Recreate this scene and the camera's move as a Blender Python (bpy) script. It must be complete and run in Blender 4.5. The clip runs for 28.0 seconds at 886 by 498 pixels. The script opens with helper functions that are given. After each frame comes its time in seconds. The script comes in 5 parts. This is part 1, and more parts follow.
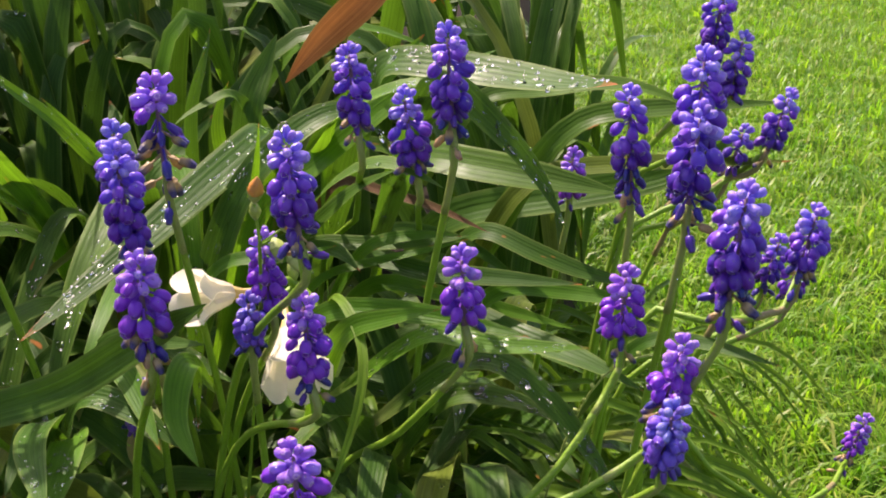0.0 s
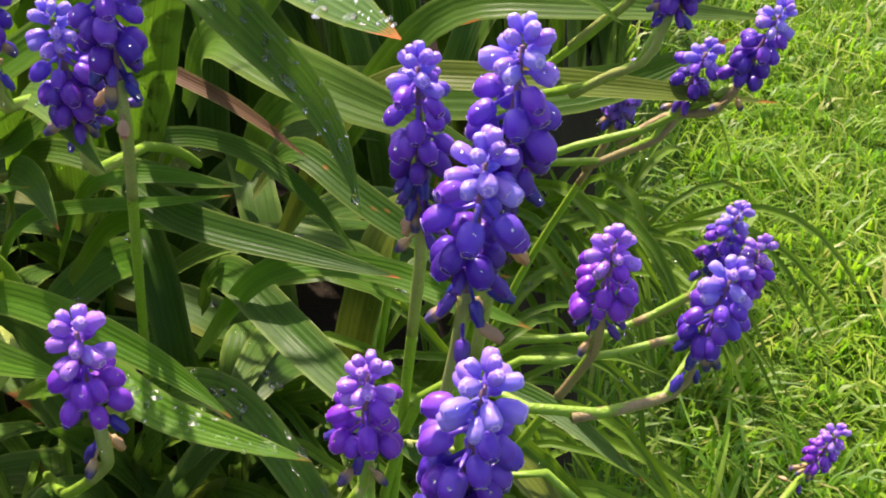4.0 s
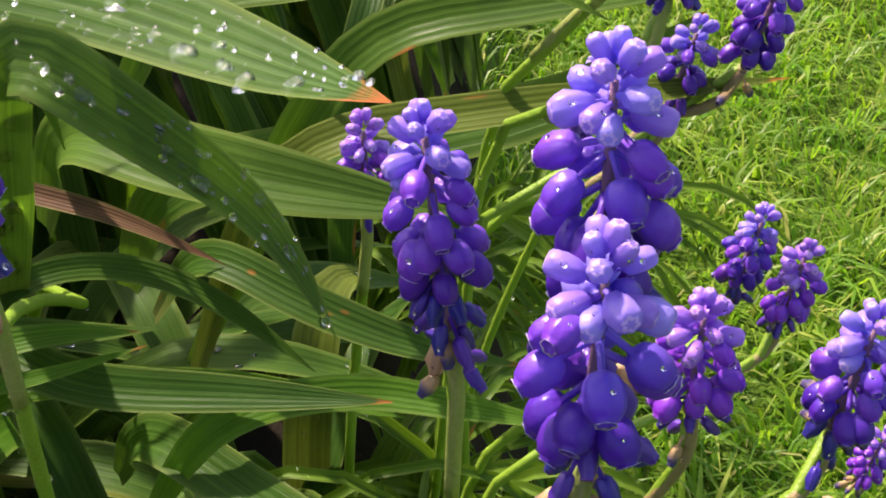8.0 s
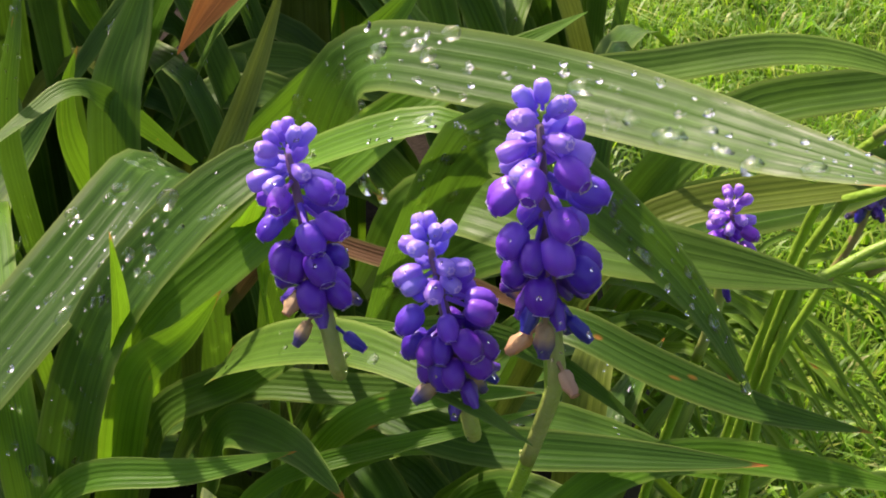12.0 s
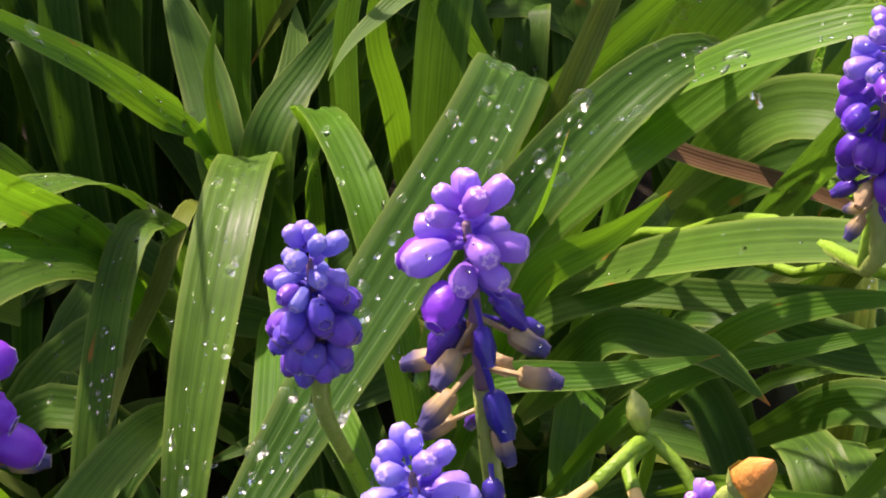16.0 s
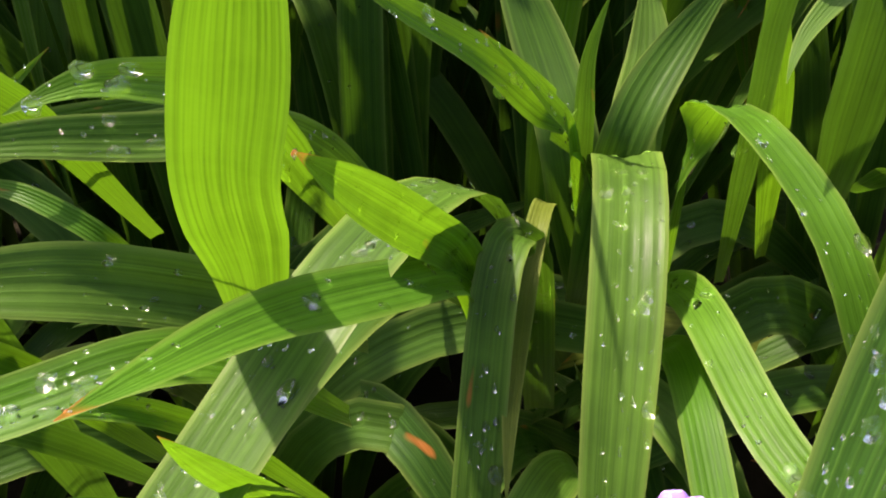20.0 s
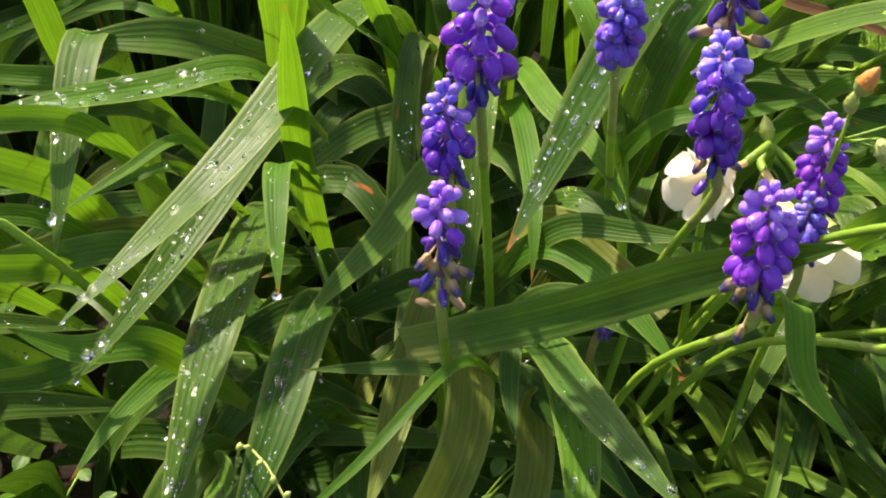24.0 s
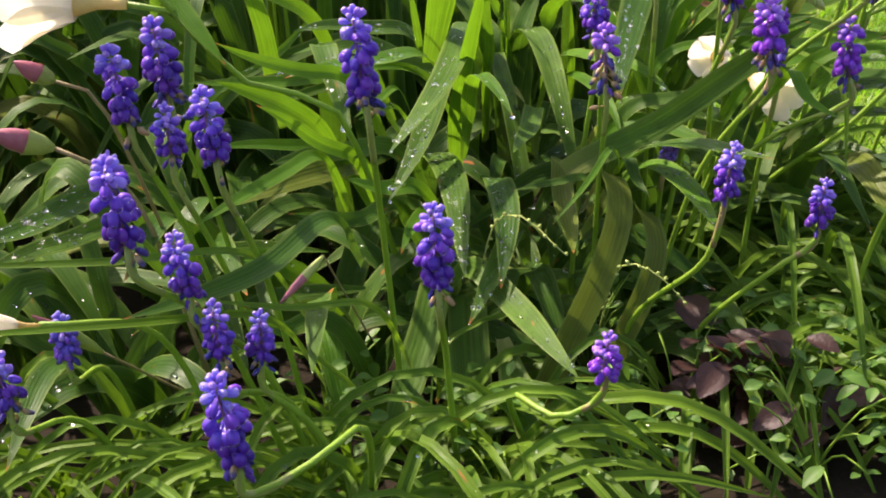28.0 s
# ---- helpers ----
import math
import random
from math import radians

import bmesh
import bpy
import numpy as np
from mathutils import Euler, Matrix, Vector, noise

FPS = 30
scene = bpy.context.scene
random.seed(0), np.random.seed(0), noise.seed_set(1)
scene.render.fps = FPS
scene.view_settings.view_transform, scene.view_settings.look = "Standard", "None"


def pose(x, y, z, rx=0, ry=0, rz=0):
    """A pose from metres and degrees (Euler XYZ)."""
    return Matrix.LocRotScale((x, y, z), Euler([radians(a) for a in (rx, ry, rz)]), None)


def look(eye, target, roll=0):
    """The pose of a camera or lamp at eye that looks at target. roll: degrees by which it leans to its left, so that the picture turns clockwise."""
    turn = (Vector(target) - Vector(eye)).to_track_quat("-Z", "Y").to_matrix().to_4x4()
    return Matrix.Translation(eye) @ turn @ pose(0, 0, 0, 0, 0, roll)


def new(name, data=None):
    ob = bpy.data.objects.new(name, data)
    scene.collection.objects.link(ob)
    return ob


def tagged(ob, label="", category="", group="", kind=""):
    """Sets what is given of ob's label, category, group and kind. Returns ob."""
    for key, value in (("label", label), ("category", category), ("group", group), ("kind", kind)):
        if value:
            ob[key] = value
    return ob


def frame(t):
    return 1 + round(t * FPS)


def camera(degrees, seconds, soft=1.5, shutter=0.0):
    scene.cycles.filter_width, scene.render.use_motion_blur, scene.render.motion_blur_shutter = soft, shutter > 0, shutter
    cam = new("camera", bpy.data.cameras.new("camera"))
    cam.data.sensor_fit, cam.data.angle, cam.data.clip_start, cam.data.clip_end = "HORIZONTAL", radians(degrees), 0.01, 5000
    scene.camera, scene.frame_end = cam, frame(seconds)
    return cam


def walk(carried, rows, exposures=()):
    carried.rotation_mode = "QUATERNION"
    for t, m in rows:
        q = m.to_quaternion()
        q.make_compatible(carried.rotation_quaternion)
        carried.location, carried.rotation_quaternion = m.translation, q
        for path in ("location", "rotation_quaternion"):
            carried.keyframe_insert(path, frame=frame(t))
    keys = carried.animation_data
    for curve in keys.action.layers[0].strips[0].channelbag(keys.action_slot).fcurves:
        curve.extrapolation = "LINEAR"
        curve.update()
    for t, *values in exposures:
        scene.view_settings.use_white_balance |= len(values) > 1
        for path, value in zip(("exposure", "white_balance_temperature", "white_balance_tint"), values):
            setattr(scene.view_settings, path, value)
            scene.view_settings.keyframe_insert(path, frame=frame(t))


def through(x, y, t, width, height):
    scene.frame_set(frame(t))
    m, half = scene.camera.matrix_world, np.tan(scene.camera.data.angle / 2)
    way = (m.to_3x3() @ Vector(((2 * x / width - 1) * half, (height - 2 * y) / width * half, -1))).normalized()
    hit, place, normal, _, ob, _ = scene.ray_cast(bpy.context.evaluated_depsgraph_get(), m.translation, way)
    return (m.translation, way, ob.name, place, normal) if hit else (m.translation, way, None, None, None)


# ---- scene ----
cam = camera(40.85, 28.0, soft=1.9)
PATH = [
    (0, -0.0001, -0.0000, 0.3059, 68.00, 0.00, 0.00),
    (0.5, 0.0307, 0.0180, 0.3177, 65.81, -0.25, 2.31),
    (1, 0.0454, 0.0409, 0.3297, 61.19, -1.82, 5.29),
    (1.5, 0.0656, 0.0652, 0.3381, 57.46, -3.48, 7.51),
    (2, 0.0873, 0.0865, 0.3497, 53.95, -4.01, 8.33),
    (2.5, 0.0979, 0.1137, 0.3450, 51.93, -4.68, 9.03),
    (3, 0.0962, 0.1332, 0.3350, 51.72, -5.13, 9.10),
    (3.5, 0.0893, 0.1510, 0.3227, 52.07, -4.86, 9.11),
    (4, 0.0817, 0.1722, 0.3138, 52.64, -3.36, 7.99),
    (4.5, 0.0678, 0.1965, 0.3043, 53.20, -0.82, 5.13),
    (6.5, 0.0516, 0.2166, 0.2912, 54.52, 1.03, -3.12),
    (7, 0.0538, 0.2208, 0.2883, 54.03, 1.39, -4.27),
    (7.5, 0.0539, 0.2283, 0.2853, 53.38, 1.85, -4.83),
    (8, 0.0520, 0.2373, 0.2850, 53.20, 2.08, -4.87),
    (8.5, 0.0479, 0.2425, 0.2829, 53.58, 2.35, -4.87),
    (9, 0.0415, 0.2437, 0.2842, 53.88, 2.87, -4.62),
    (9.5, 0.0344, 0.2449, 0.2850, 54.02, 3.11, -4.14),
    (10, 0.0254, 0.2423, 0.2861, 54.54, 3.28, -3.27),
    (10.5, 0.0149, 0.2384, 0.2880, 55.10, 3.35, -2.76),
    (11, 0.0073, 0.2349, 0.2940, 55.77, 2.95, -2.61),
    (11.5, -0.0024, 0.2327, 0.2956, 56.05, 2.58, -2.55),
    (13.5, -0.0456, 0.2361, 0.2979, 55.70, 1.65, -4.07),
    (14, -0.0550, 0.2354, 0.2963, 55.14, 1.55, -3.64),
    (14.5, -0.0653, 0.2330, 0.2949, 54.18, 1.67, -3.19),
    (15, -0.0721, 0.2346, 0.2918, 53.24, 1.86, -2.80),
    (15.5, -0.0823, 0.2348, 0.2920, 52.81, 1.96, -2.51),
    (16, -0.0878, 0.2360, 0.2929, 52.79, 2.05, -2.49),
    (16.5, -0.0922, 0.2380, 0.2973, 52.93, 2.05, -2.55),
    (17, -0.0955, 0.2385, 0.2954, 52.89, 1.99, -2.84),
    (17.5, -0.0971, 0.2405, 0.2964, 52.60, 1.94, -3.03),
    (18, -0.1086, 0.2437, 0.2926, 52.22, 1.81, -2.83),
    (18.5, -0.1203, 0.2481, 0.2905, 51.73, 1.94, -1.75),
    (19, -0.1384, 0.2555, 0.2837, 50.52, 2.00, 0.40),
    (19.5, -0.1497, 0.2749, 0.2840, 50.05, 2.52, 2.03),
    (20, -0.1518, 0.2833, 0.2871, 48.68, 3.22, 1.51),
    (20.5, -0.1535, 0.2876, 0.2920, 47.80, 2.84, 1.07),
    (21, -0.1561, 0.2757, 0.3027, 46.62, 2.30, 0.81),
    (21.5, -0.1536, 0.2493, 0.3208, 45.35, 1.54, 0.46),
    (22, -0.1554, 0.2241, 0.3291, 44.60, 1.26, 0.75),
    (22.5, -0.1570, 0.1996, 0.3270, 44.51, 0.90, 0.75),
    (24.5, -0.1623, 0.0510, 0.3305, 55.05, 1.01, -4.63),
    (25, -0.1781, 0.0104, 0.3517, 56.70, 1.68, -6.34),
    (25.5, -0.2028, -0.0232, 0.3693, 58.84, 2.42, -7.74),
    (26, -0.2389, -0.0579, 0.3815, 59.85, 4.34, -8.30),
    (26.5, -0.2740, -0.0976, 0.3891, 61.46, 4.30, -11.92),
    (27, -0.3053, -0.1244, 0.3730, 61.56, 4.30, -13.48),
    (27.5, -0.3288, -0.1390, 0.3369, 64.15, 4.49, -14.95),
    (28, -0.3421, -0.1498, 0.2883, 67.42, 4.13, -15.82),
]
walk(cam, [(t, pose(*p)) for t, *p in PATH], exposures=[(0, 0.84, 6900, 29), (3, 1.07, 6900, 28), (7, 0.86, 6900, 29), (18, 0.92, 6900, 30), (20, 1.15, 7100, 21), (22, 1.06, 7050, 22), (25, 1.02, 6950, 26), (28, 1.02, 6950, 28)])

# ---- world and sun ----
world = bpy.data.worlds.new("sky")
scene.world = world
world.use_nodes = True
wn = world.node_tree.nodes
sky = wn.new("ShaderNodeTexSky")
sky.sky_type, sky.sun_disc = "NISHITA", False
SUN_FROM = Vector((-0.32, 0.50, 0.80)).normalized()
sky.sun_elevation = math.asin(SUN_FROM.z)
sky.sun_rotation = math.atan2(SUN_FROM.x, SUN_FROM.y)
wn["Background"].inputs["Strength"].default_value = 0.15
sky.dust_density = 3.0
world.node_tree.links.new(sky.outputs["Color"], wn["Background"].inputs["Color"])
lamp = bpy.data.lights.new("sun", "SUN")
lamp.energy, lamp.angle, lamp.color = 4.7, radians(1.2), (1.0, 0.93, 0.80)
sun = new("sun", lamp)
sun.matrix_world = look(SUN_FROM * 5, (0, 0, 0))


# ---- materials ----
class Mat:
    """A node material with short ways to add nodes."""

    def __init__(self, name):
        self.mat = bpy.data.materials.new(name)
        self.mat.use_nodes = True
        self.tree = self.mat.node_tree
        self.bsdf = self.tree.nodes["Principled BSDF"]
        self.out = self.tree.nodes["Material Output"]

    def node(self, kind, **inputs):
        n = self.tree.nodes.new("ShaderNode" + kind)
        for key, value in inputs.items():
            self.put(n, key.replace("_", " "), value)
        return n

    def put(self, n, key, value):
        slot = n.inputs[int(key)] if key.isdigit() else n.inputs[key]
        if isinstance(value, bpy.types.NodeSocket):
            self.tree.links.new(value, slot)
        else:
            slot.default_value = (*value, 1) if slot.type == "RGBA" and len(value) == 3 else value

    def set(self, **inputs):
        for key, value in inputs.items():
            self.put(self.bsdf, key.replace("_", " "), value)
        return self

    def ramp(self, fac, *stops):
        n = self.node("ValToRGB")
        self.put(n, "0", fac)
        e = n.color_ramp.elements
        while len(e) < len(stops):
            e.new(0.5)
        for el, (p, c) in zip(e, stops):
            el.position, el.color = p, (*c, 1)
        return n.outputs["Color"]

    def math(self, op, a, b=0.0):
        n = self.node("Math")
        n.operation = op
        self.put(n, "0", a)
        self.put(n, "1", b)
        return n.outputs[0]

    def mix(self, fac, a, b, blend="MIX"):
        n = self.node("Mix")
        n.data_type, n.blend_type = "RGBA", blend
        for slot, value in ((0, fac), (6, a), (7, b)):
            if isinstance(value, bpy.types.NodeSocket):
                self.tree.links.new(value, n.inputs[slot])
            else:
                n.inputs[slot].default_value = value if slot == 0 or len(value) == 4 else (*value, 1)
        return n.outputs[2]

    def noise(self, scale, detail=3.0, vector=None):
        n = self.node("TexNoise", Scale=scale, Detail=detail)
        if vector is None:
            vector = self.node("TexCoord").outputs["Object"]
        self.put(n, "Vector", vector)
        return n.outputs["Fac"]

    def bump(self, height, strength, distance=0.001):
        n = self.node("Bump", Strength=strength, Distance=distance, Height=height)
        self.put(self.bsdf, "Normal", n.outputs["Normal"])
        return self

    def glow_through(self, colour, amount):
        """Light that passes through a thin leaf or petal."""
        t = self.node("BsdfTranslucent")
        self.put(t, "Color", colour)
        m = self.node("MixShader")
        self.put(m, "0", amount)
        self.tree.links.new(self.bsdf.outputs[0], m.inputs[1])
        self.tree.links.new(t.outputs[0], m.inputs[2])
        self.tree.links.new(m.outputs[0], self.out.inputs["Surface"])
        return self


def leaf_material(name, dark, light, through, tip=(0.42, 0.13, 0.03), tipped=0.4, rough=0.46, amount=0.22, ribs=6.0):
    """A strap leaf: raised ribs along its length, fine veins, blotches, wet patches, pale margins and, on some, a scorched tip."""
    m = Mat(name)
    uv = m.node("UVMap").outputs[0]
    sep = m.node("SeparateXYZ")
    m.put(sep, "Vector", uv)
    across, along = sep.outputs[0], sep.outputs[1]
    rnd = m.node("ObjectInfo").outputs["Random"]
    body = m.mix(rnd, dark, light)
    blotch = m.noise(70, 4)
    body = m.mix(m.math("MULTIPLY", m.ramp(blotch, (0.35, (0, 0, 0)), (0.70, (1, 1, 1))), 0.55), body, tuple(c * 0.50 for c in dark))
    vec = m.node("CombineXYZ")
    m.put(vec, "0", m.math("MULTIPLY", across, ribs * 3.4))
    m.put(vec, "1", m.math("MULTIPLY", along, 1.1))
    m.put(vec, "2", m.math("MULTIPLY", rnd, 60.0))
    vein = m.noise(1.6, 4, vec.outputs[0])
    drift = m.math("MULTIPLY", m.math("SUBTRACT", m.noise(1.1, 2, vec.outputs[0]), 0.5), 2.2)
    ridge = m.math("SINE", m.math("ADD", m.math("MULTIPLY", across, 6.283 * ribs), m.math("ADD", drift, m.math("MULTIPLY", rnd, 6.0))))
    rise = m.math("ADD", m.math("MULTIPLY", ridge, 0.5), 0.5)
    body = m.mix(m.math("MULTIPLY", m.ramp(vein, (0.50, (0, 0, 0)), (0.70, (1, 1, 1))), 0.14), body, tuple(min(1, c * 1.8) for c in light))
    body = m.mix(m.math("MULTIPLY", m.ramp(vein, (0.30, (1, 1, 1)), (0.46, (0, 0, 0))), 0.34), body, tuple(c * 0.5 for c in dark))
    body = m.mix(m.math("MULTIPLY", m.math("MULTIPLY", m.math("POWER", rise, 3.0), vein), 0.30), body, tuple(min(1, c * 1.8) for c in light))
    edge = m.math("POWER", m.math("ABSOLUTE", m.math("SUBTRACT", m.math("MULTIPLY", across, 2.0), 1.0)), 9.0)
    body = m.mix(m.math("MULTIPLY", edge, 0.35), body, (0.32, 0.40, 0.09))
    wob = m.math("ADD", along, m.math("MULTIPLY", m.math("SUBTRACT", m.noise(220, 2), 0.5), 0.06))
    scorch = m.math("MULTIPLY", m.ramp(m.math("ADD", wob, m.math("MULTIPLY", edge, 0.03)), (0.975, (0, 0, 0)), (1.0, (1, 1, 1))), m.math("LESS_THAN", rnd, tipped))
    base = m.ramp(along, (0.0, (1, 1, 1)), (0.20, (0, 0, 0)))
    body = m.mix(m.math("MULTIPLY", base, 0.5), body, (0.27, 0.27, 0.09))
    rust = m.node("TexNoise", Scale=70.0, Detail=2.0)
    spot = m.node("CombineXYZ")
    m.put(spot, "0", m.math("MULTIPLY", across, 0.020))
    m.put(spot, "1", m.math("MULTIPLY", along, 0.10))
    m.put(spot, "2", m.math("MULTIPLY", rnd, 40.0))
    m.put(rust, "Vector", spot.outputs[0])
    speck = m.ramp(rust.outputs["Fac"], (0.72, (0, 0, 0)), (0.76, (1, 1, 1)))
    colour = m.mix(speck, m.mix(scorch, body, tip), (0.36, 0.13, 0.03))
    wet = m.ramp(m.noise(48, 3), (0.44, (0, 0, 0)), (0.60, (1, 1, 1)))
    m.set(Base_Color=colour, Roughness=m.math("SUBTRACT", m.math("ADD", rough - 0.06, m.math("MULTIPLY", m.noise(160, 3), 0.20)), m.math("MULTIPLY", wet, 0.14)), Specular_IOR_Level=0.10)
    m.bump(m.math("ADD", m.math("MULTIPLY", m.math("MULTIPLY", ridge, vein), 0.46), m.math("ADD", m.math("MULTIPLY", vein, 0.45), m.math("MULTIPLY", m.noise(1100, 2), 0.22))), 0.5, 0.0003)
    veins = m.math("ADD", m.math("MULTIPLY", m.ramp(vein, (0.35, (1, 1, 1)), (0.60, (0, 0, 0))), 0.55), m.math("MULTIPLY", blotch, 0.5))
    lit = m.mix(veins, through, tuple(c * 0.40 for c in through))
    m.glow_through(m.mix(scorch, lit, tip), amount)
    return m.mat


LEAF = leaf_material("strap_leaf_green", (0.030, 0.088, 0.012), (0.072, 0.152, 0.018), (0.15, 0.36, 0.016))
LEAF_YOUNG = leaf_material("strap_leaf_young", (0.050, 0.150, 0.012), (0.090, 0.215, 0.017), (0.23, 0.52, 0.014), tipped=0.6, amount=0.34)
LEAF_OLD = leaf_material("strap_leaf_old", (0.085, 0.135, 0.016), (0.135, 0.172, 0.026), (0.22, 0.31, 0.03), tipped=0.9)
LEAF_DEEP = leaf_material("strap_leaf_deep_green", (0.026, 0.078, 0.011), (0.058, 0.128, 0.016), (0.12, 0.30, 0.014), amount=0.19)
LEAF_NARROW = leaf_material("narrow_leaf_green", (0.055, 0.135, 0.013), (0.125, 0.235, 0.020), (0.23, 0.46, 0.016), tipped=0.12, ribs=2, amount=0.34)
LEAF_DRY = leaf_material("dry_leaf", (0.11, 0.060, 0.030), (0.17, 0.095, 0.045), (0.16, 0.09, 0.03), tipped=0.0, amount=0.15)
LEAF_RUST = leaf_material("rusty_dry_leaf", (0.40, 0.13, 0.03), (0.52, 0.19, 0.05), (0.55, 0.20, 0.04), tipped=0.0, amount=0.25)


def floret_material(name, base, tip, rim, spread=0.03, rough=0.36, amount=0.30, mixed=0.35, ends=(0.0, 0.8)):
    """An urn-shaped floret: waxy, darker or paler towards its mouth, with a pale rim."""
    m = Mat(name)
    uv = m.node("UVMap").outputs[0]
    sep = m.node("SeparateXYZ")
    m.put(sep, "Vector", uv)
    along = sep.outputs[1]
    rnd = m.node("ObjectInfo").outputs["Random"]
    body = m.ramp(along, (ends[0], base), (ends[1], tip))
    body = m.mix(m.math("MULTIPLY", rnd, mixed), body, (0.22, 0.06, 0.62))
    body = m.mix(m.math("MULTIPLY", m.noise(700, 3), 0.35), body, tuple(c * 0.6 for c in base))
    wave = m.math("SINE", m.math("MULTIPLY", sep.outputs[0], 6 * 6.283))
    mouth = m.math("GREATER_THAN", m.math("ADD", along, m.math("MULTIPLY", wave, 0.008)), 0.975)
    body = m.mix(mouth, body, rim)
    hue = m.node("HueSaturation", Hue=m.math("ADD", 0.5 - spread / 2, m.math("MULTIPLY", rnd, spread)), Color=body)
    m.set(Base_Color=hue.outputs[0], Roughness=rough, Specular_IOR_Level=0.5, Coat_Weight=0.10, Coat_Roughness=0.12)
    m.bump(m.math("ADD", m.math("MULTIPLY", wave, 0.4), m.noise(1500, 2)), 0.3, 0.0003)
    m.glow_through(hue.outputs[0], amount)
    return m.mat


FLORET_TOP = floret_material("floret_lilac", (0.33, 0.23, 0.89), (0.51, 0.38, 0.95), (0.76, 0.56, 0.92), amount=0.35)
FLORET_MID = floret_material("floret_violet", (0.29, 0.150, 0.82), (0.19, 0.036, 0.60), (0.84, 0.80, 0.90))
FLORET_LOW = floret_material("floret_deep_violet", (0.155, 0.045, 0.54), (0.105, 0.013, 0.37), (0.62, 0.55, 0.80))
FLORET_SHUT = floret_material("floret_shrivelled", (0.070, 0.032, 0.34), (0.016, 0.016, 0.17), (0.34, 0.12, 0.50), rough=0.28, amount=0.1)
FLORET_DRY = floret_material("floret_withered", (0.56, 0.40, 0.18), (0.035, 0.035, 0.20), (0.40, 0.30, 0.30), spread=0.0, rough=0.5, mixed=0.0, ends=(0.34, 0.72))
FLORET_OLD = floret_material("floret_dried_out", (0.66, 0.47, 0.22), (0.52, 0.32, 0.15), (0.40, 0.20, 0.10), spread=0.02, rough=0.6, mixed=0.04, ends=(0.2, 0.9))
FLORET_PLUM_TOP = floret_material("floret_mauve", (0.46, 0.22, 0.88), (0.58, 0.32, 0.92), (0.78, 0.54, 0.90), amount=0.35)
FLORET_PLUM = floret_material("floret_purple", (0.37, 0.095, 0.80), (0.29, 0.032, 0.62), (0.78, 0.68, 0.86))
FLORET_BLUE_TOP = floret_material("floret_pale_blue", (0.28, 0.24, 0.84), (0.42, 0.36, 0.88), (0.64, 0.52, 0.80), amount=0.35)
FLORET_BLUE = floret_material("floret_blue_bud", (0.27, 0.19, 0.82), (0.23, 0.105, 0.72), (0.54, 0.42, 0.62))


def plain_material(name, a, b, scale, rough, grain=0.3, metal=0.0, through=None, amount=0.0):
    m = Mat(name)
    n = m.noise(scale, 5)
    c = m.mix(n, a, b)
    c = m.mix(m.math("MULTIPLY", m.noise(scale * 7, 2), 0.4), c, tuple(x * 0.5 for x in a))
    m.set(Base_Color=c, Roughness=rough, Metallic=metal, Specular_IOR_Level=0.1 if rough > 0.9 else 0.4)
    m.bump(m.noise(scale * 9, 3), grain, 0.001)
    if through:
        m.glow_through(through, amount)
    return m.mat


STALK = plain_material("flower_stalk", (0.19, 0.37, 0.025), (0.29, 0.47, 0.045), 120, 0.42, 0.4, through=(0.3, 0.55, 0.03), amount=0.15)
STALK_TOP = plain_material("raceme_axis", (0.26, 0.18, 0.16), (0.22, 0.07, 0.26), 160, 0.5, 0.3)
STALK_NECK = plain_material("flower_stalk_neck", (0.24, 0.37, 0.045), (0.31, 0.31, 0.11), 70, 0.45, 0.4)
STALK_BROWN = plain_material("brown_stalk", (0.28, 0.28, 0.08), (0.31, 0.18, 0.11), 120, 0.5, 0.4)
PETAL = plain_material("cream_petal", (0.88, 0.83, 0.66), (0.93, 0.91, 0.83), 60, 0.5, 0.15, through=(0.95, 0.90, 0.70), amount=0.5)
PETAL_THROAT = plain_material("yellow_throat", (0.80, 0.58, 0.16), (0.86, 0.74, 0.36), 80, 0.5, 0.15, through=(0.9, 0.7, 0.2), amount=0.25)
BUD_PINK = plain_material("pink_bud", (0.30, 0.04, 0.10), (0.58, 0.26, 0.24), 70, 0.4, 0.2)
BUD_ORANGE = plain_material("orange_bud", (0.74, 0.20, 0.04), (0.66, 0.46, 0.10), 140, 0.45, 0.3)
BUD_GREEN = plain_material("green_bud", (0.30, 0.42, 0.08), (0.42, 0.46, 0.12), 140, 0.45, 0.3)
SOIL = plain_material("dark_soil", (0.012, 0.010, 0.006), (0.034, 0.026, 0.016), 40, 0.95, 1.0)
WEED = plain_material("weed_leaf", (0.07, 0.18, 0.025), (0.13, 0.27, 0.04), 90, 0.5, 0.3, through=(0.2, 0.45, 0.04), amount=0.35)
RED_LEAF = plain_material("dark_red_leaf", (0.030, 0.014, 0.010), (0.065, 0.028, 0.018), 90, 0.5, 0.4, through=(0.2, 0.03, 0.02), amount=0.2)

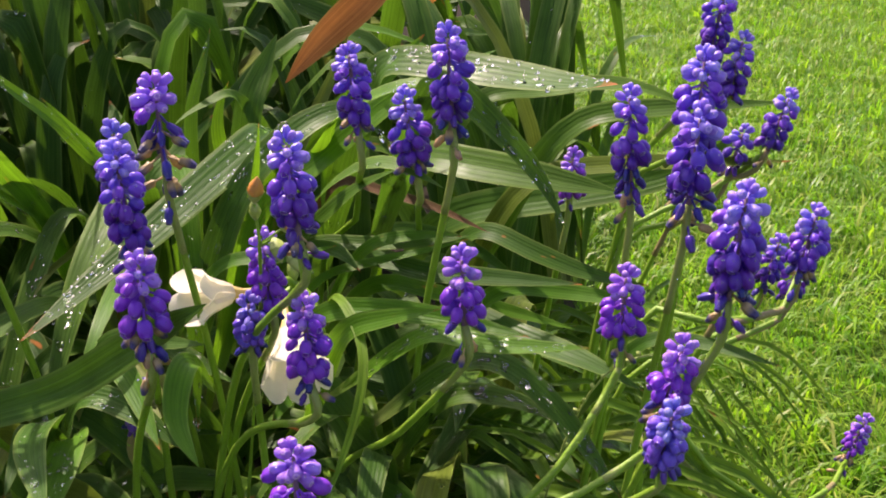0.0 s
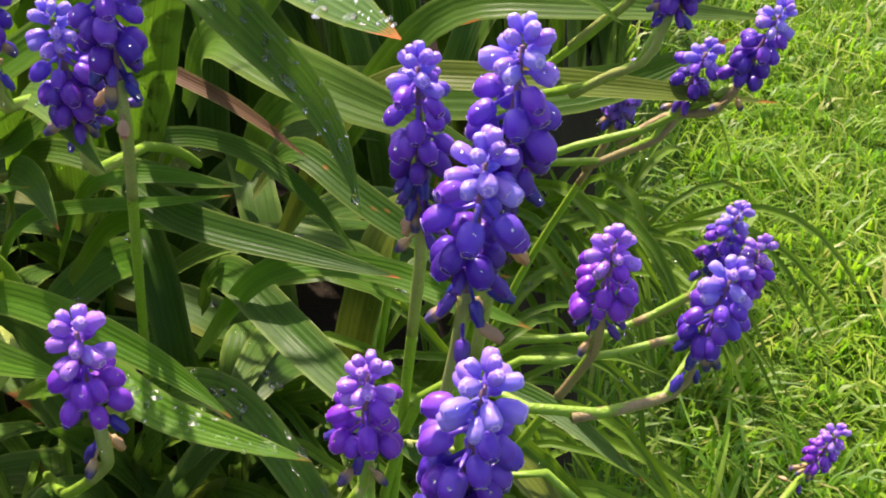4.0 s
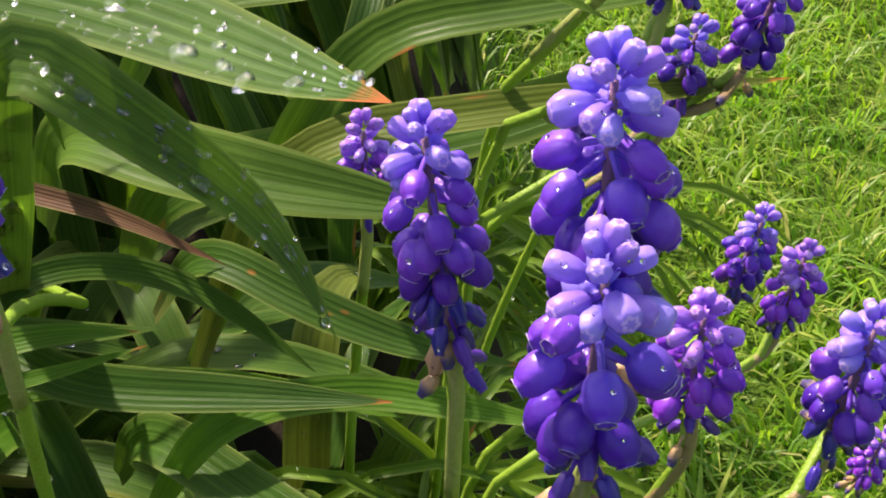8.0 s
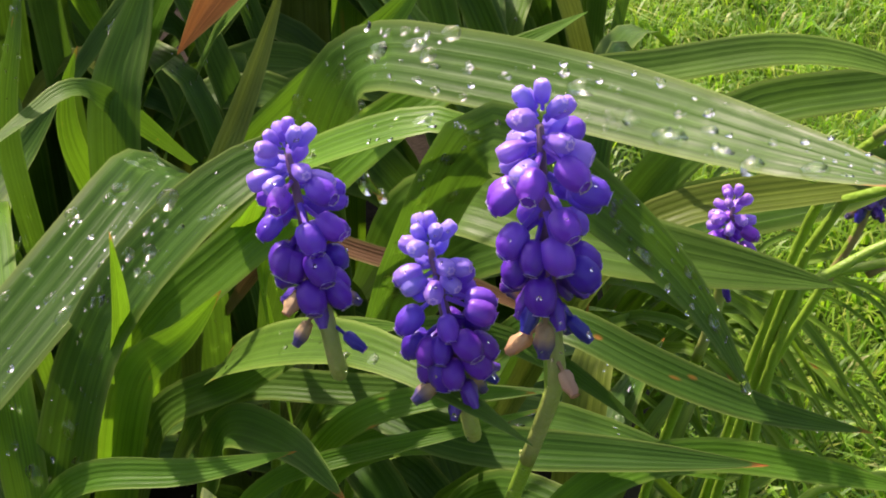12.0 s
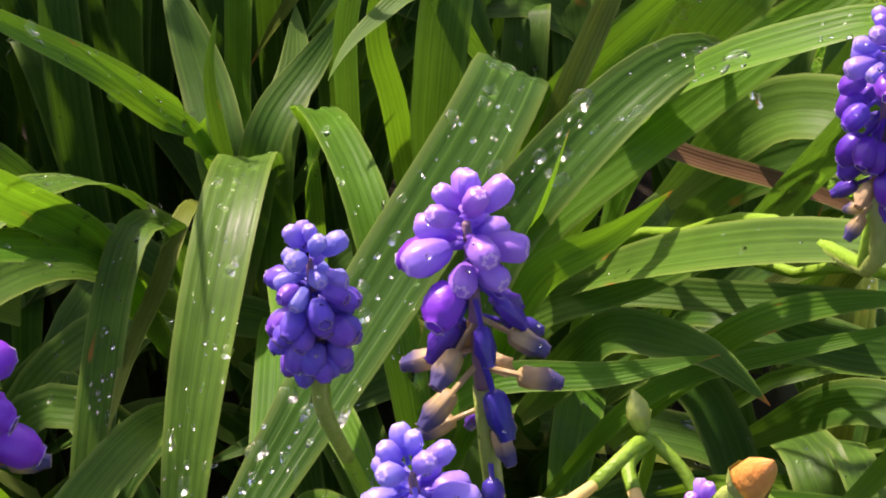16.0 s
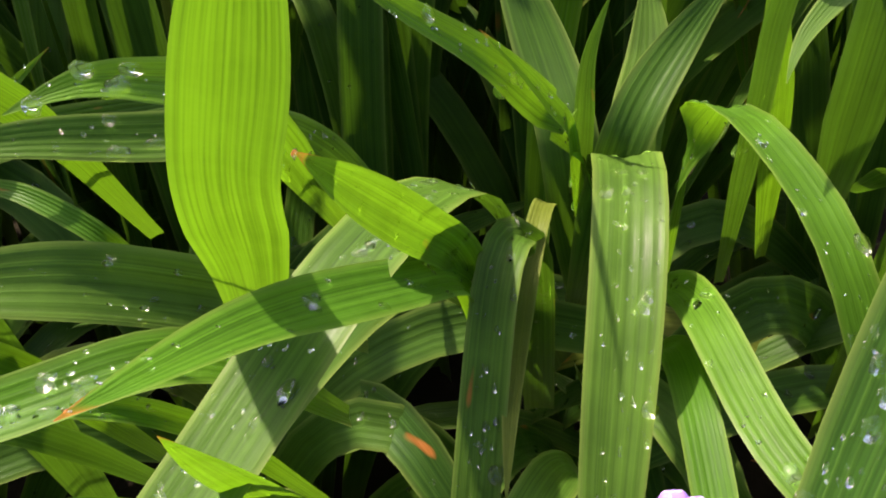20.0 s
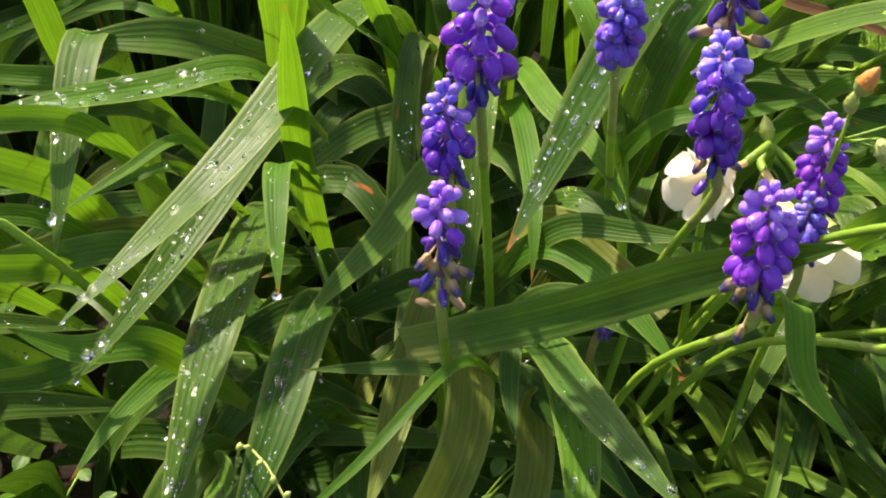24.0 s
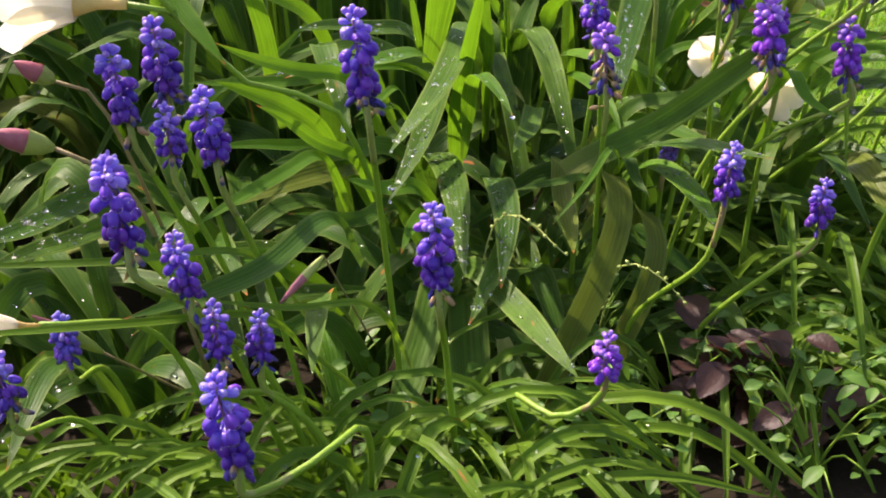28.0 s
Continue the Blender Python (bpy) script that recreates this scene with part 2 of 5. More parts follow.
g = Mat("lawn_blades")
isl = g.node("NewGeometry").outputs["Random Per Island"]
patch = g.ramp(g.noise(7, 4), (0.36, (0, 0, 0)), (0.62, (1, 1, 1)))
gc = g.ramp(isl, (0.0, (0.055, 0.16, 0.008)), (0.50, (0.11, 0.27, 0.010)), (0.84, (0.19, 0.35, 0.016)), (0.95, (0.34, 0.36, 0.08)), (1.0, (0.46, 0.40, 0.17)))
g.set(Base_Color=g.mix(g.math("MULTIPLY", patch, 0.55), gc, g.mix(isl, (0.14, 0.27, 0.012), (0.28, 0.36, 0.03))), Roughness=0.42, Specular_IOR_Level=0.3)
g.glow_through(g.mix(isl, (0.16, 0.48, 0.012), (0.34, 0.58, 0.02)), 0.45)
LAWN_BLADE = g.mat
g = Mat("lawn_ground")
thatch = g.mix(g.noise(18, 5), (0.055, 0.125, 0.010), (0.105, 0.165, 0.020))
g.set(Base_Color=g.mix(g.math("MULTIPLY", g.noise(240, 3), 0.8), thatch, (0.035, 0.075, 0.008)), Roughness=0.9, Specular_IOR_Level=0.1)
g.bump(g.noise(160, 4), 1.0, 0.01)
LAWN_BED = g.mat

w = Mat("water")
w.set(Base_Color=(1, 1, 1, 1), Roughness=0.02, IOR=1.33, Transmission_Weight=1.0)
clear = w.node("BsdfTransparent", Color=(0.97, 0.98, 0.97))
shine = w.node("BsdfGlossy", Color=(1, 1, 1), Roughness=0.06)
film = w.node("MixShader", **{"0": w.node("Fresnel", IOR=1.42).outputs[0]})
w.tree.links.new(clear.outputs[0], film.inputs[1])
w.tree.links.new(shine.outputs[0], film.inputs[2])
both = w.node("MixShader", **{"0": 0.45})
w.tree.links.new(w.bsdf.outputs[0], both.inputs[1])
w.tree.links.new(film.outputs[0], both.inputs[2])
w.tree.links.new(both.outputs[0], w.out.inputs["Surface"])
WATER = w.mat


# ---- mesh helpers ----
def part(name, verts, faces, material, parent=None, label="", uvs=None, smooth=True):
    """Links one mesh object, under a thing if one is given."""
    me = bpy.data.meshes.new(name)
    me.from_pydata(verts, [], faces)
    if uvs is not None:
        lay = me.uv_layers.new(name="UVMap")
        idx = np.empty(len(me.loops), dtype=np.int32)
        me.loops.foreach_get("vertex_index", idx)
        lay.data.foreach_set("uv", np.asarray(uvs, dtype=np.float32)[idx].ravel())
    for mt in material if isinstance(material, (list, tuple)) else (material,):
        me.materials.append(mt)
    if smooth:
        me.polygons.foreach_set("use_smooth", [True] * len(me.polygons))
    ob = new(name, me)
    ob.parent = parent
    if label:
        ob["label"] = label
    return ob


def thing(name, at, label, category, group="", kind=""):
    ob = new(name)
    ob.location = at
    ob.empty_display_size = 0.01
    return tagged(ob, label, category, group, kind)


def spline(points, n):
    """n + 1 places on a smooth line through the points, even in length."""
    p = [Vector(v) for v in points]
    p = [p[0] * 2 - p[1]] + p + [p[-1] * 2 - p[-2]]
    fine = []
    for a, b, c, d in zip(p, p[1:], p[2:], p[3:]):
        for k in range(12):
            t = k / 12
            fine.append(0.5 * (2 * b + (c - a) * t + (2 * a - 5 * b + 4 * c - d) * t * t + (3 * b - a - 3 * c + d) * t**3))
    fine.append(p[-2])
    run = np.r_[0, np.cumsum([(b - a).length for a, b in zip(fine, fine[1:])])]
    want = np.linspace(0, run[-1], n + 1)
    f = np.array(fine)
    return [Vector((np.interp(s, run, f[:, 0]), np.interp(s, run, f[:, 1]), np.interp(s, run, f[:, 2]))) for s in want]


def tube(points, radii, n=16, sides=8):
    """Vertices and faces of a round stalk along a smooth line."""
    line = spline(points, n)
    verts, faces = [], []
    side = None
    for i, c in enumerate(line):
        d = (line[min(i + 1, n)] - line[max(i - 1, 0)]).normalized()
        side = (side or d.orthogonal())
        side = (side - d * side.dot(d)).normalized()
        up = d.cross(side)
        r = np.interp(i / n, np.linspace(0, 1, len(radii)), radii)
        for k in range(sides):
            a = 2 * math.pi * k / sides
            verts.append(c + (side * math.cos(a) + up * math.sin(a)) * r)
    for i in range(n):
        for k in range(sides):
            a, b = i * sides + k, i * sides + (k + 1) % sides
            faces.append((a, b, b + sides, a + sides))
    faces.append(tuple(range(sides))[::-1])
    faces.append(tuple(range(n * sides, (n + 1) * sides)))
    return verts, faces


DROPS = []  # place, normal, size of each water drop


def ribbon(points, width, face=(0, -0.5, 0.85), n=26, across=8, fold=0.18, pleat=0.012, twist=0.0, blunt=0.0, drops=0, drop_from=0.15, start=0.42, taper=0.56, wet=1.0):
    """Vertices, faces and texture places of a strap leaf along a smooth line: keeled, pleated, tapering to a point."""
    line = spline(points, n)
    for _ in range(3):
        line = [line[0]] + [(a + 2 * b + c) / 4 for a, b, c in zip(line, line[1:], line[2:])] + [line[-1]]
    f = Vector(face).normalized()
    verts, faces, uvs, frames = [], [], [], []
    for i, c in enumerate(line):
        s = i / n
        d = (line[min(i + 1, n)] - line[max(i - 1, 0)]).normalized()
        side = d.cross(f)
        if side.length < 1e-4:
            side = d.orthogonal()
        side.normalize()
        nor = side.cross(d).normalized()
        if twist:
            q = Matrix.Rotation(twist * (s - 0.5), 3, d)
            side, nor = q @ side, q @ nor
        w = width * 0.5 * min(1.0, start + (1 - start) * s / 0.3) * (1 if blunt else max(0.015, 1 - max(0, (s - taper) / (1 - taper)) ** 2.3))
        frames.append((c, side, nor, w))
        for k in range(across + 1):
            u = k / across
            x = 2 * u - 1
            h = fold * w * abs(x) + pleat * w * (1 if k % 2 else -1)
            verts.append(c + side * (x * w) + nor * h)
            uvs.append((u, s))
    m = across + 1
    for i in range(n):
        for k in range(across):
            a = i * m + k
            faces.append((a, a + 1, a + 1 + m, a + m))
    for _ in range(int(drops * 2.6)):
        s = random.uniform(drop_from, 0.97)
        c, side, nor, w = frames[int(s * n)]
        c2 = frames[min(n, int(s * n) + 1)][0]
        x = random.uniform(-0.85, 0.85)
        up = nor if nor.z > 0 else -nor
        size = min(0.0016, random.paretovariate(1.75) * 0.00029) * wet
        DROPS.append((c.lerp(c2, random.random()) + side * (x * w) + nor * (fold * w * abs(x)), up, size, (c2 - c).normalized()))
    return verts, faces, uvs


# ---- ground ----
LAWN_Z = -0.31


def ground_z(x, y):
    e = min(1.0, max(0.0, (x - 0.01 - 0.06 * (min(max(y, 0.2), 2.0) - 0.5)) / 0.17))
    bump = 0.006 * noise.noise((x * 14, y * 14, 0)) + 0.004 * noise.noise((x * 40, y * 40, 3))
    return LAWN_Z * e * e * (3 - 2 * e) + bump - 0.004


far = [3, 5, 9, 18, 40, 120]
xs = [-v for v in far[::-1]] + list(np.arange(-1.2, 2.01, 0.04)) + far
ys = [-v for v in far[::-1]] + list(np.arange(-0.8, 3.61, 0.04)) + [5, 9, 18, 40, 120]
gv = [(x, y, ground_z(x, y)) for y in ys for x in xs]
nx = len(xs)
gf = [(j * nx + i, j * nx + i + 1, (j + 1) * nx + i + 1, (j + 1) * nx + i) for j in range(len(ys) - 1) for i in range(nx - 1)]
ground = part("ground", gv, gf, [SOIL, LAWN_BED])
ground.data.polygons.foreach_set("material_index", [1 if sum(gv[k][0] for k in f) / 4 > 0.10 + 0.06 * (min(max(gv[f[0]][1], 0.2), 2.0) - 0.5) else 0 for f in gf])
tagged(ground, "dark flower bed soil falling to a mown green lawn", "ground", kind="structure")


def blades(name, places, height, width, lean, material, label, category, seed):
    """Many single blades of grass as one mesh: two facets each, bent over."""
    r = np.random.RandomState(seed)
    n = len(places)
    swirl = np.array([noise.noise((x * 13, y * 13, seed)) for x, y, _ in places])
    thick = np.array([noise.noise((x * 8, y * 8, seed + 4)) for x, y, _ in places])
    a = swirl * 9 + r.normal(0, 0.9, n)
    h = height * r.uniform(0.45, 1.25, n) * (1 + 0.55 * thick)
    w = width * r.uniform(0.6, 1.3, n)
    out = np.c_[np.cos(a), np.sin(a), np.zeros(n)]
    side = np.c_[-np.sin(a), np.cos(a), np.zeros(n)]
    le = lean * r.uniform(0.2, 1.3, n)
    up = np.array([0, 0, 1.0])
    mid = places + out * (h * le * 0.35)[:, None] + up * (h * 0.62)[:, None]
    tip = places + out * (h * le)[:, None] + up * (h * (1.05 - 0.35 * le))[:, None]
    v = np.stack([places - side * w[:, None] / 2, places + side * w[:, None] / 2, mid + side * w[:, None] * 0.42, mid - side * w[:, None] * 0.42, tip], 1).reshape(-1, 3)
    me = bpy.data.meshes.new(name)
    me.vertices.add(5 * n)
    me.vertices.foreach_set("co", v.ravel())
    k = np.arange(n)[:, None] * 5
    loops = np.concatenate([k + [0, 1, 2, 3], k + [3, 2, 4]], 1).ravel()
    me.loops.add(7 * n)
    me.loops.foreach_set("vertex_index", loops.astype(np.int32))
    me.polygons.add(2 * n)
    starts = np.stack([np.arange(n) * 7, np.arange(n) * 7 + 4], 1).ravel()
    me.polygons.foreach_set("loop_start", starts.astype(np.int32))
    me.update(calc_edges=True)
    me.validate()
    me.materials.append(material)
    return tagged(new(name, me), label, category, kind="stuff")


def scatter(n, x0, x1, y0, y1, seed, keep=None):
    r = np.random.RandomState(seed)
    x, y = r.uniform(x0, x1, n), y0 + (y1 - y0) * r.uniform(0, 1, n) ** 1.25
    return np.array([(a, b, ground_z(a, b)) for a, b in zip(x, y) if keep is None or keep(a, b)])


on_lawn = lambda x, y: x > 0.10 + 0.06 * (y - 0.5) + 0.03 * noise.noise((x * 9, y * 9, 7)) and x < 0.75 + 0.40 * (y + 0.3) + 0.30 * noise.noise((x * 3, y * 3, 1)) + 0.25 * noise.noise((x * 90, y * 90, 4))
tufts = lambda x, y: on_lawn(x, y) and noise.noise((x * 16, y * 16, 2)) > 0.12
blades("lawn_grass", scatter(150000, 0.06, 2.0, -0.1, 3.5, 5, on_lawn), 0.026, 0.0026, 1.35, LAWN_BLADE, "short bright green lawn grass wet with dew", "grass", 6)
blades("lawn_tufts", scatter(50000, 0.06, 2.0, -0.1, 3.5, 8, tufts), 0.042, 0.0036, 1.5, LAWN_BLADE, "longer bent tufts of grass in the lawn", "grass", 9)


# ---- grape hyacinths ----
def floret_mesh(name, rings, material, pedicel=0.0036, bend=0.0, lobes=0.0, sides=12, crumple=0.0, mouth=3):
    """One floret along +x from the raceme's axis: a short pedicel, then a bell. rings: (place along, radius) in units of 5 mm."""
    u = 0.0047
    verts, uvs, faces = [], [], []
    rows = [(0.0, 0.0004), (pedicel, 0.00035)] + [(pedicel + a * u, r * u) for a, r in rings]
    for i, (x, r) in enumerate(rows):
        s = min(1.0, max(0.0, (x - pedicel) / (max(a for a, _ in rings) * u))) if i > 1 else 0.0
        s = 1.0 if i - 2 == len(rings) - mouth else min(s, 0.93)
        for k in range(sides):
            a = 2 * math.pi * k / sides
            q = r * (1 + (0.035 + 0.10 * (crumple > 0.2)) * math.cos(6 * a) * (i > 2)) * (1 + lobes * s**8 * (0.5 if k % 2 else -0.5)) * (1 + crumple * noise.noise((k * 1.7, i * 1.3, 5)))
            verts.append((x, q * math.cos(a), q * math.sin(a) - bend * s * s * u))
            uvs.append((k / sides, s))
    for i in range(len(rows) - 1):
        for k in range(sides):
            a, b = i * sides + k, i * sides + (k + 1) % sides
            faces.append((a, b, b + sides, a + sides))
    faces.append(tuple(range((len(rows) - 1) * sides, len(rows) * sides)))
    me = bpy.data.meshes.new(name)
    me.from_pydata(verts, [], faces)
    lay = me.uv_layers.new(name="UVMap")
    for lp, d in zip(me.loops, lay.data):
        d.uv = uvs[lp.vertex_index]
    me.materials.append(material)
    me.polygons.foreach_set("use_smooth", [True] * len(me.polygons))
    return me


BELL = [(0.00, 0.17), (0.08, 0.31), (0.25, 0.40), (0.50, 0.43), (0.76, 0.405), (0.94, 0.31), (1.02, 0.19), (1.07, 0.235), (1.01, 0.15), (0.92, 0.05)]
CLUB = [(0.00, 0.13), (0.10, 0.24), (0.32, 0.32), (0.60, 0.35), (0.80, 0.325), (0.92, 0.25), (0.97, 0.16), (0.98, 0.03)]
SHUT = [(0.00, 0.14), (0.10, 0.22), (0.35, 0.265), (0.70, 0.265), (0.98, 0.22), (1.12, 0.18), (1.17, 0.195), (1.10, 0.10), (1.02, 0.02)]
M_BELL = {k: floret_mesh("floret", BELL, m, 0.0022 if k == "blue" else 0.0033, bend=0.12, lobes=0.25) for k, m in (("mid", FLORET_MID), ("low", FLORET_LOW), ("plum", FLORET_PLUM), ("blue", FLORET_BLUE))}
M_CLUB = {k: floret_mesh("floret", CLUB, m, 0.0013, lobes=0.4, mouth=2, crumple=0.12) for k, m in (("mid", FLORET_TOP), ("plum", FLORET_PLUM_TOP), ("blue", FLORET_BLUE_TOP))}
M_SHUT = floret_mesh("floret", SHUT, FLORET_SHUT, 0.0038, lobes=0.3, crumple=0.30)
M_DRY = floret_mesh("floret", SHUT, FLORET_DRY, 0.0040, lobes=0.3, crumple=0.32)
M_OLD = floret_mesh("floret", SHUT, FLORET_OLD, 0.0040, lobes=0.3, crumple=0.42)


def grape_hyacinth(tip, length, width, ground, lean=(0, 0), style="mid", faded=0.25, density=1.0, via=(), seed=0, label="", stalk=STALK, thick=0.00128):
    """A flower spike: its stalk and a raceme of bell florets, pale at the tip and withering at the foot."""
    r = random.Random(seed * 77 + 5)
    if style != "blue":
        length, width = length * 0.96, width * 1.06
    up = Vector((lean[0], lean[1], 1)).normalized()
    foot = Vector(tip) - up * (length + 0.001)
    tip = Vector(tip) - up * 0.0042
    length -= 0.0032
    base = Vector((ground[0], ground[1], ground_z(*ground) - 0.004)) if len(ground) == 2 else Vector(ground)
    root = thing("grape_hyacinth", base, label or "violet-blue grape hyacinth spike, paler tip, on a green stalk", "flower", "grape hyacinth spikes")
    line = [base, *[Vector(v) for v in via], foot - up * 0.012, foot, tip - up * 0.001]
    if not via:
        line.insert(1, base.lerp(foot, 0.5) + Vector((0, 0, 0.3 * (base - foot).xy.length)))
    v, f = tube([p - base for p in line[:-1]], (thick * 1.15, thick, thick * 0.9), 16)
    part("stalk", v, f, stalk, root)
    high = spline([p - base for p in line[:-1]], 20)
    v, f = tube(high[17:], (thick * 0.96, thick * 0.97), 8)
    part("neck", v, f, STALK_BROWN if (foot.x > 0.09 and foot.z < 0.19) or (foot.z < 0.13 and -0.22 < foot.x < -0.06) else STALK_NECK, root, "brownish upper part of the stalk")
    v, f = tube([p - base for p in (foot - up * 0.001, foot.lerp(tip, 0.5), tip - up * 0.002)], (thick * 0.85, thick * 0.6, thick * 0.35), 6)
    part("raceme_axis", v, f, STALK_TOP, root)
    side = up.orthogonal().normalized()
    other = up.cross(side)
    plan = []  # height below the tip, kind, elevation, size
    tight = style == "blue"
    plan.append((0.0004, "club", 84, 0.60))
    for i in range(5):
        plan.append((0.0008 + 0.0002 * i, "club", 64 - 9 * i, 0.62 + 0.03 * i))
    for i in range(6 if not tight else 8):
        plan.append((0.0030 + 0.0004 * i, "club", 12 - 5 * i, (0.78 + 0.04 * i) * (0.76 if tight else 1)))
    step = (0.0026 if tight else 0.0039) * width / 0.0155
    rows = max(2, round((length - 0.0045) / step))
    for j in range(rows):
        h = 0.0056 + j * step
        s = (j + 0.5) / rows
        each = (9 if tight else 6.2 if faded > 0.5 else 6.7) if j else 6
        for _ in range(int(each + r.random())):
            hj = h + r.uniform(-0.35, 0.35) * step
            if s < 1 - faded:
                kind = "club" if j == 0 and r.random() < 0.5 else "bell"
                plan.append((hj, kind, (-14, -31, -42, -50, -54)[min(j, 4)] if not tight else max(-50, 0 - 13 * j), (0.82, 0.90, 0.95, 0.95, 0.92, 0.86)[min(j, 5)] * (0.86 if tight else 1.0)))
            elif s < 1 - faded * (0.82 if style == "plum" and faded > 0.4 else 0.55):
                if r.random() < 0.80 * density:
                    plan.append((hj, "shut", r.uniform(-68, -40), 0.78))
            elif r.random() < 0.68 * density:
                plan.append((hj, ("old" if r.random() < faded * 0.3 else "dry") if r.random() < (0.72 if style == "plum" else 0.30) else "shut", r.uniform(-75, -22), 0.82))
    if not tight and faded > 0.1:
        for _ in range(int(1.5 + 7 * faded)):
            plan.append((length + r.random() ** 1.4 * min(0.013, length * (0.12 + 0.6 * faded)), ("old" if r.random() < faded * 0.4 else "dry") if r.random() < 0.55 else "shut", r.uniform(-72, -8), 0.76))
    for i, (h, kind, elev, size) in enumerate(plan):
        s = h / length
        angle = i * 2.39996 + r.uniform(-0.3, 0.3)
        out = side * math.cos(angle) + other * math.sin(angle)
        if kind == "club":
            mesh = M_CLUB[style]
        elif kind == "bell":
            mesh = M_BELL[style] if style != "mid" or s < 0.48 else M_BELL["low"]
        else:
            mesh = {"shut": M_SHUT, "dry": M_DRY, "old": M_OLD}[kind]
        e = radians(elev + r.uniform(-11, 11))
        way = out * math.cos(e) + up * math.sin(e)
        k = size * width / (0.0142 if tight else 0.0163) * r.uniform(0.88, 1.1)
        ob = new("floret", mesh)
        ob.parent = root
        z = (up - way * up.dot(way)).normalized()
        y = z.cross(way)
        m = Matrix((way, y, z)).transposed().to_4x4()
        start = tip - up * h + out * 0.0006
        wide = k * r.uniform(0.94, 1.08)
        ob.matrix_basis = Matrix.Translation(start - base) @ m @ Matrix.Rotation(r.uniform(0, 1), 4, "X") @ Matrix.Diagonal((k, wide, wide, 1))
        if r.random() < (0.5 if kind == "club" else 0.28):
            d = out * r.uniform(0.3, 1) + Vector((r.uniform(-0.3, 0.3), -0.5, 0.5))
            d = (d - way * d.dot(way)).normalized()
            ped, girth = {"bell": (0.0033 if not tight else 0.0022, 0.00196), "club": (0.0013, 0.00160)}.get(kind, (0.0055, 0.0012))
            DROPS.append((start + way * ((ped + 0.0026) * k) + d * (girth * wide), d, r.uniform(0.00016, 0.00042)))
    for c in spline([p for p in line[:-1]], 90)[20:]:
        if r.random() < 0.7:
            a = r.uniform(0, 6.28)
            d = Vector((math.cos(a), math.sin(a), r.uniform(-0.3, 0.3))).normalized()
            DROPS.append((c + d * thick * 0.9, d, min(0.0006, r.paretovariate(2.0) * 0.00018)))
    return root


# places that bent stalks pass through, by the spike's tip
STALKS = {
    (0.111, 0.433, 0.219): [(0.072, 0.452, 0.135), (0.088, 0.441, 0.164)],
    (0.104, 0.440, 0.235): [(0.074, 0.458, 0.140), (0.088, 0.448, 0.176)],
    (-0.030, 0.366, 0.229): [(-0.049, 0.4555, 0.120), (-0.0357, 0.4409, 0.1371), (-0.030, 0.402, 0.170)],
    (-0.013, 0.362, 0.216): [(-0.0275, 0.4438, 0.119), (-0.0109, 0.4313, 0.133), (-0.009, 0.397, 0.161)],
    (0.122, 0.362, 0.177): [(0.06, 0.360, 0.125), (0.092, 0.350, 0.138)],
    (0.055, 0.328, 0.170): [(0.010, 0.312, 0.070), (0.036, 0.310, 0.111)],
    (0.067, 0.294, 0.163): [(-0.010, 0.295, 0.090), (0.031, 0.288, 0.110)],
    (0.136, 0.450, 0.193): [(0.070, 0.452, 0.115), (0.100, 0.456, 0.140), (0.121, 0.457, 0.157)],
    (0.121, 0.457, 0.177): [(0.070, 0.465, 0.105), (0.095, 0.460, 0.130)],
    (0.143, 0.435, 0.133): [(0.070, 0.425, 0.070), (0.105, 0.425, 0.090)],
    (0.138, 0.449, 0.133): [(0.070, 0.440, 0.065), (0.105, 0.440, 0.085)],
    (0.005, 0.318, 0.180): [(-0.040, 0.375, 0.060), (-0.014, 0.338, 0.105)],
    (-0.079, 0.250, 0.121): [(-0.1143, 0.2897, 0.0403), (-0.0949, 0.2572, 0.0803)],
    (-0.196, 0.200, 0.098): [(-0.2212, 0.2439, 0.0532), (-0.2132, 0.2112, 0.0596)],
    (-0.335, 0.161, 0.131): [(-0.2869, 0.1939, 0.0803), (-0.3077, 0.1693, 0.0889)],
    (-0.130, 0.233, 0.149): [(-0.1469, 0.2911, 0.0505), (-0.1376, 0.2455, 0.0930)],
}
BLUE = "small blue grape hyacinth spike with tight buds"
PURPLE = "purple grape hyacinth with withered tan florets at its foot"
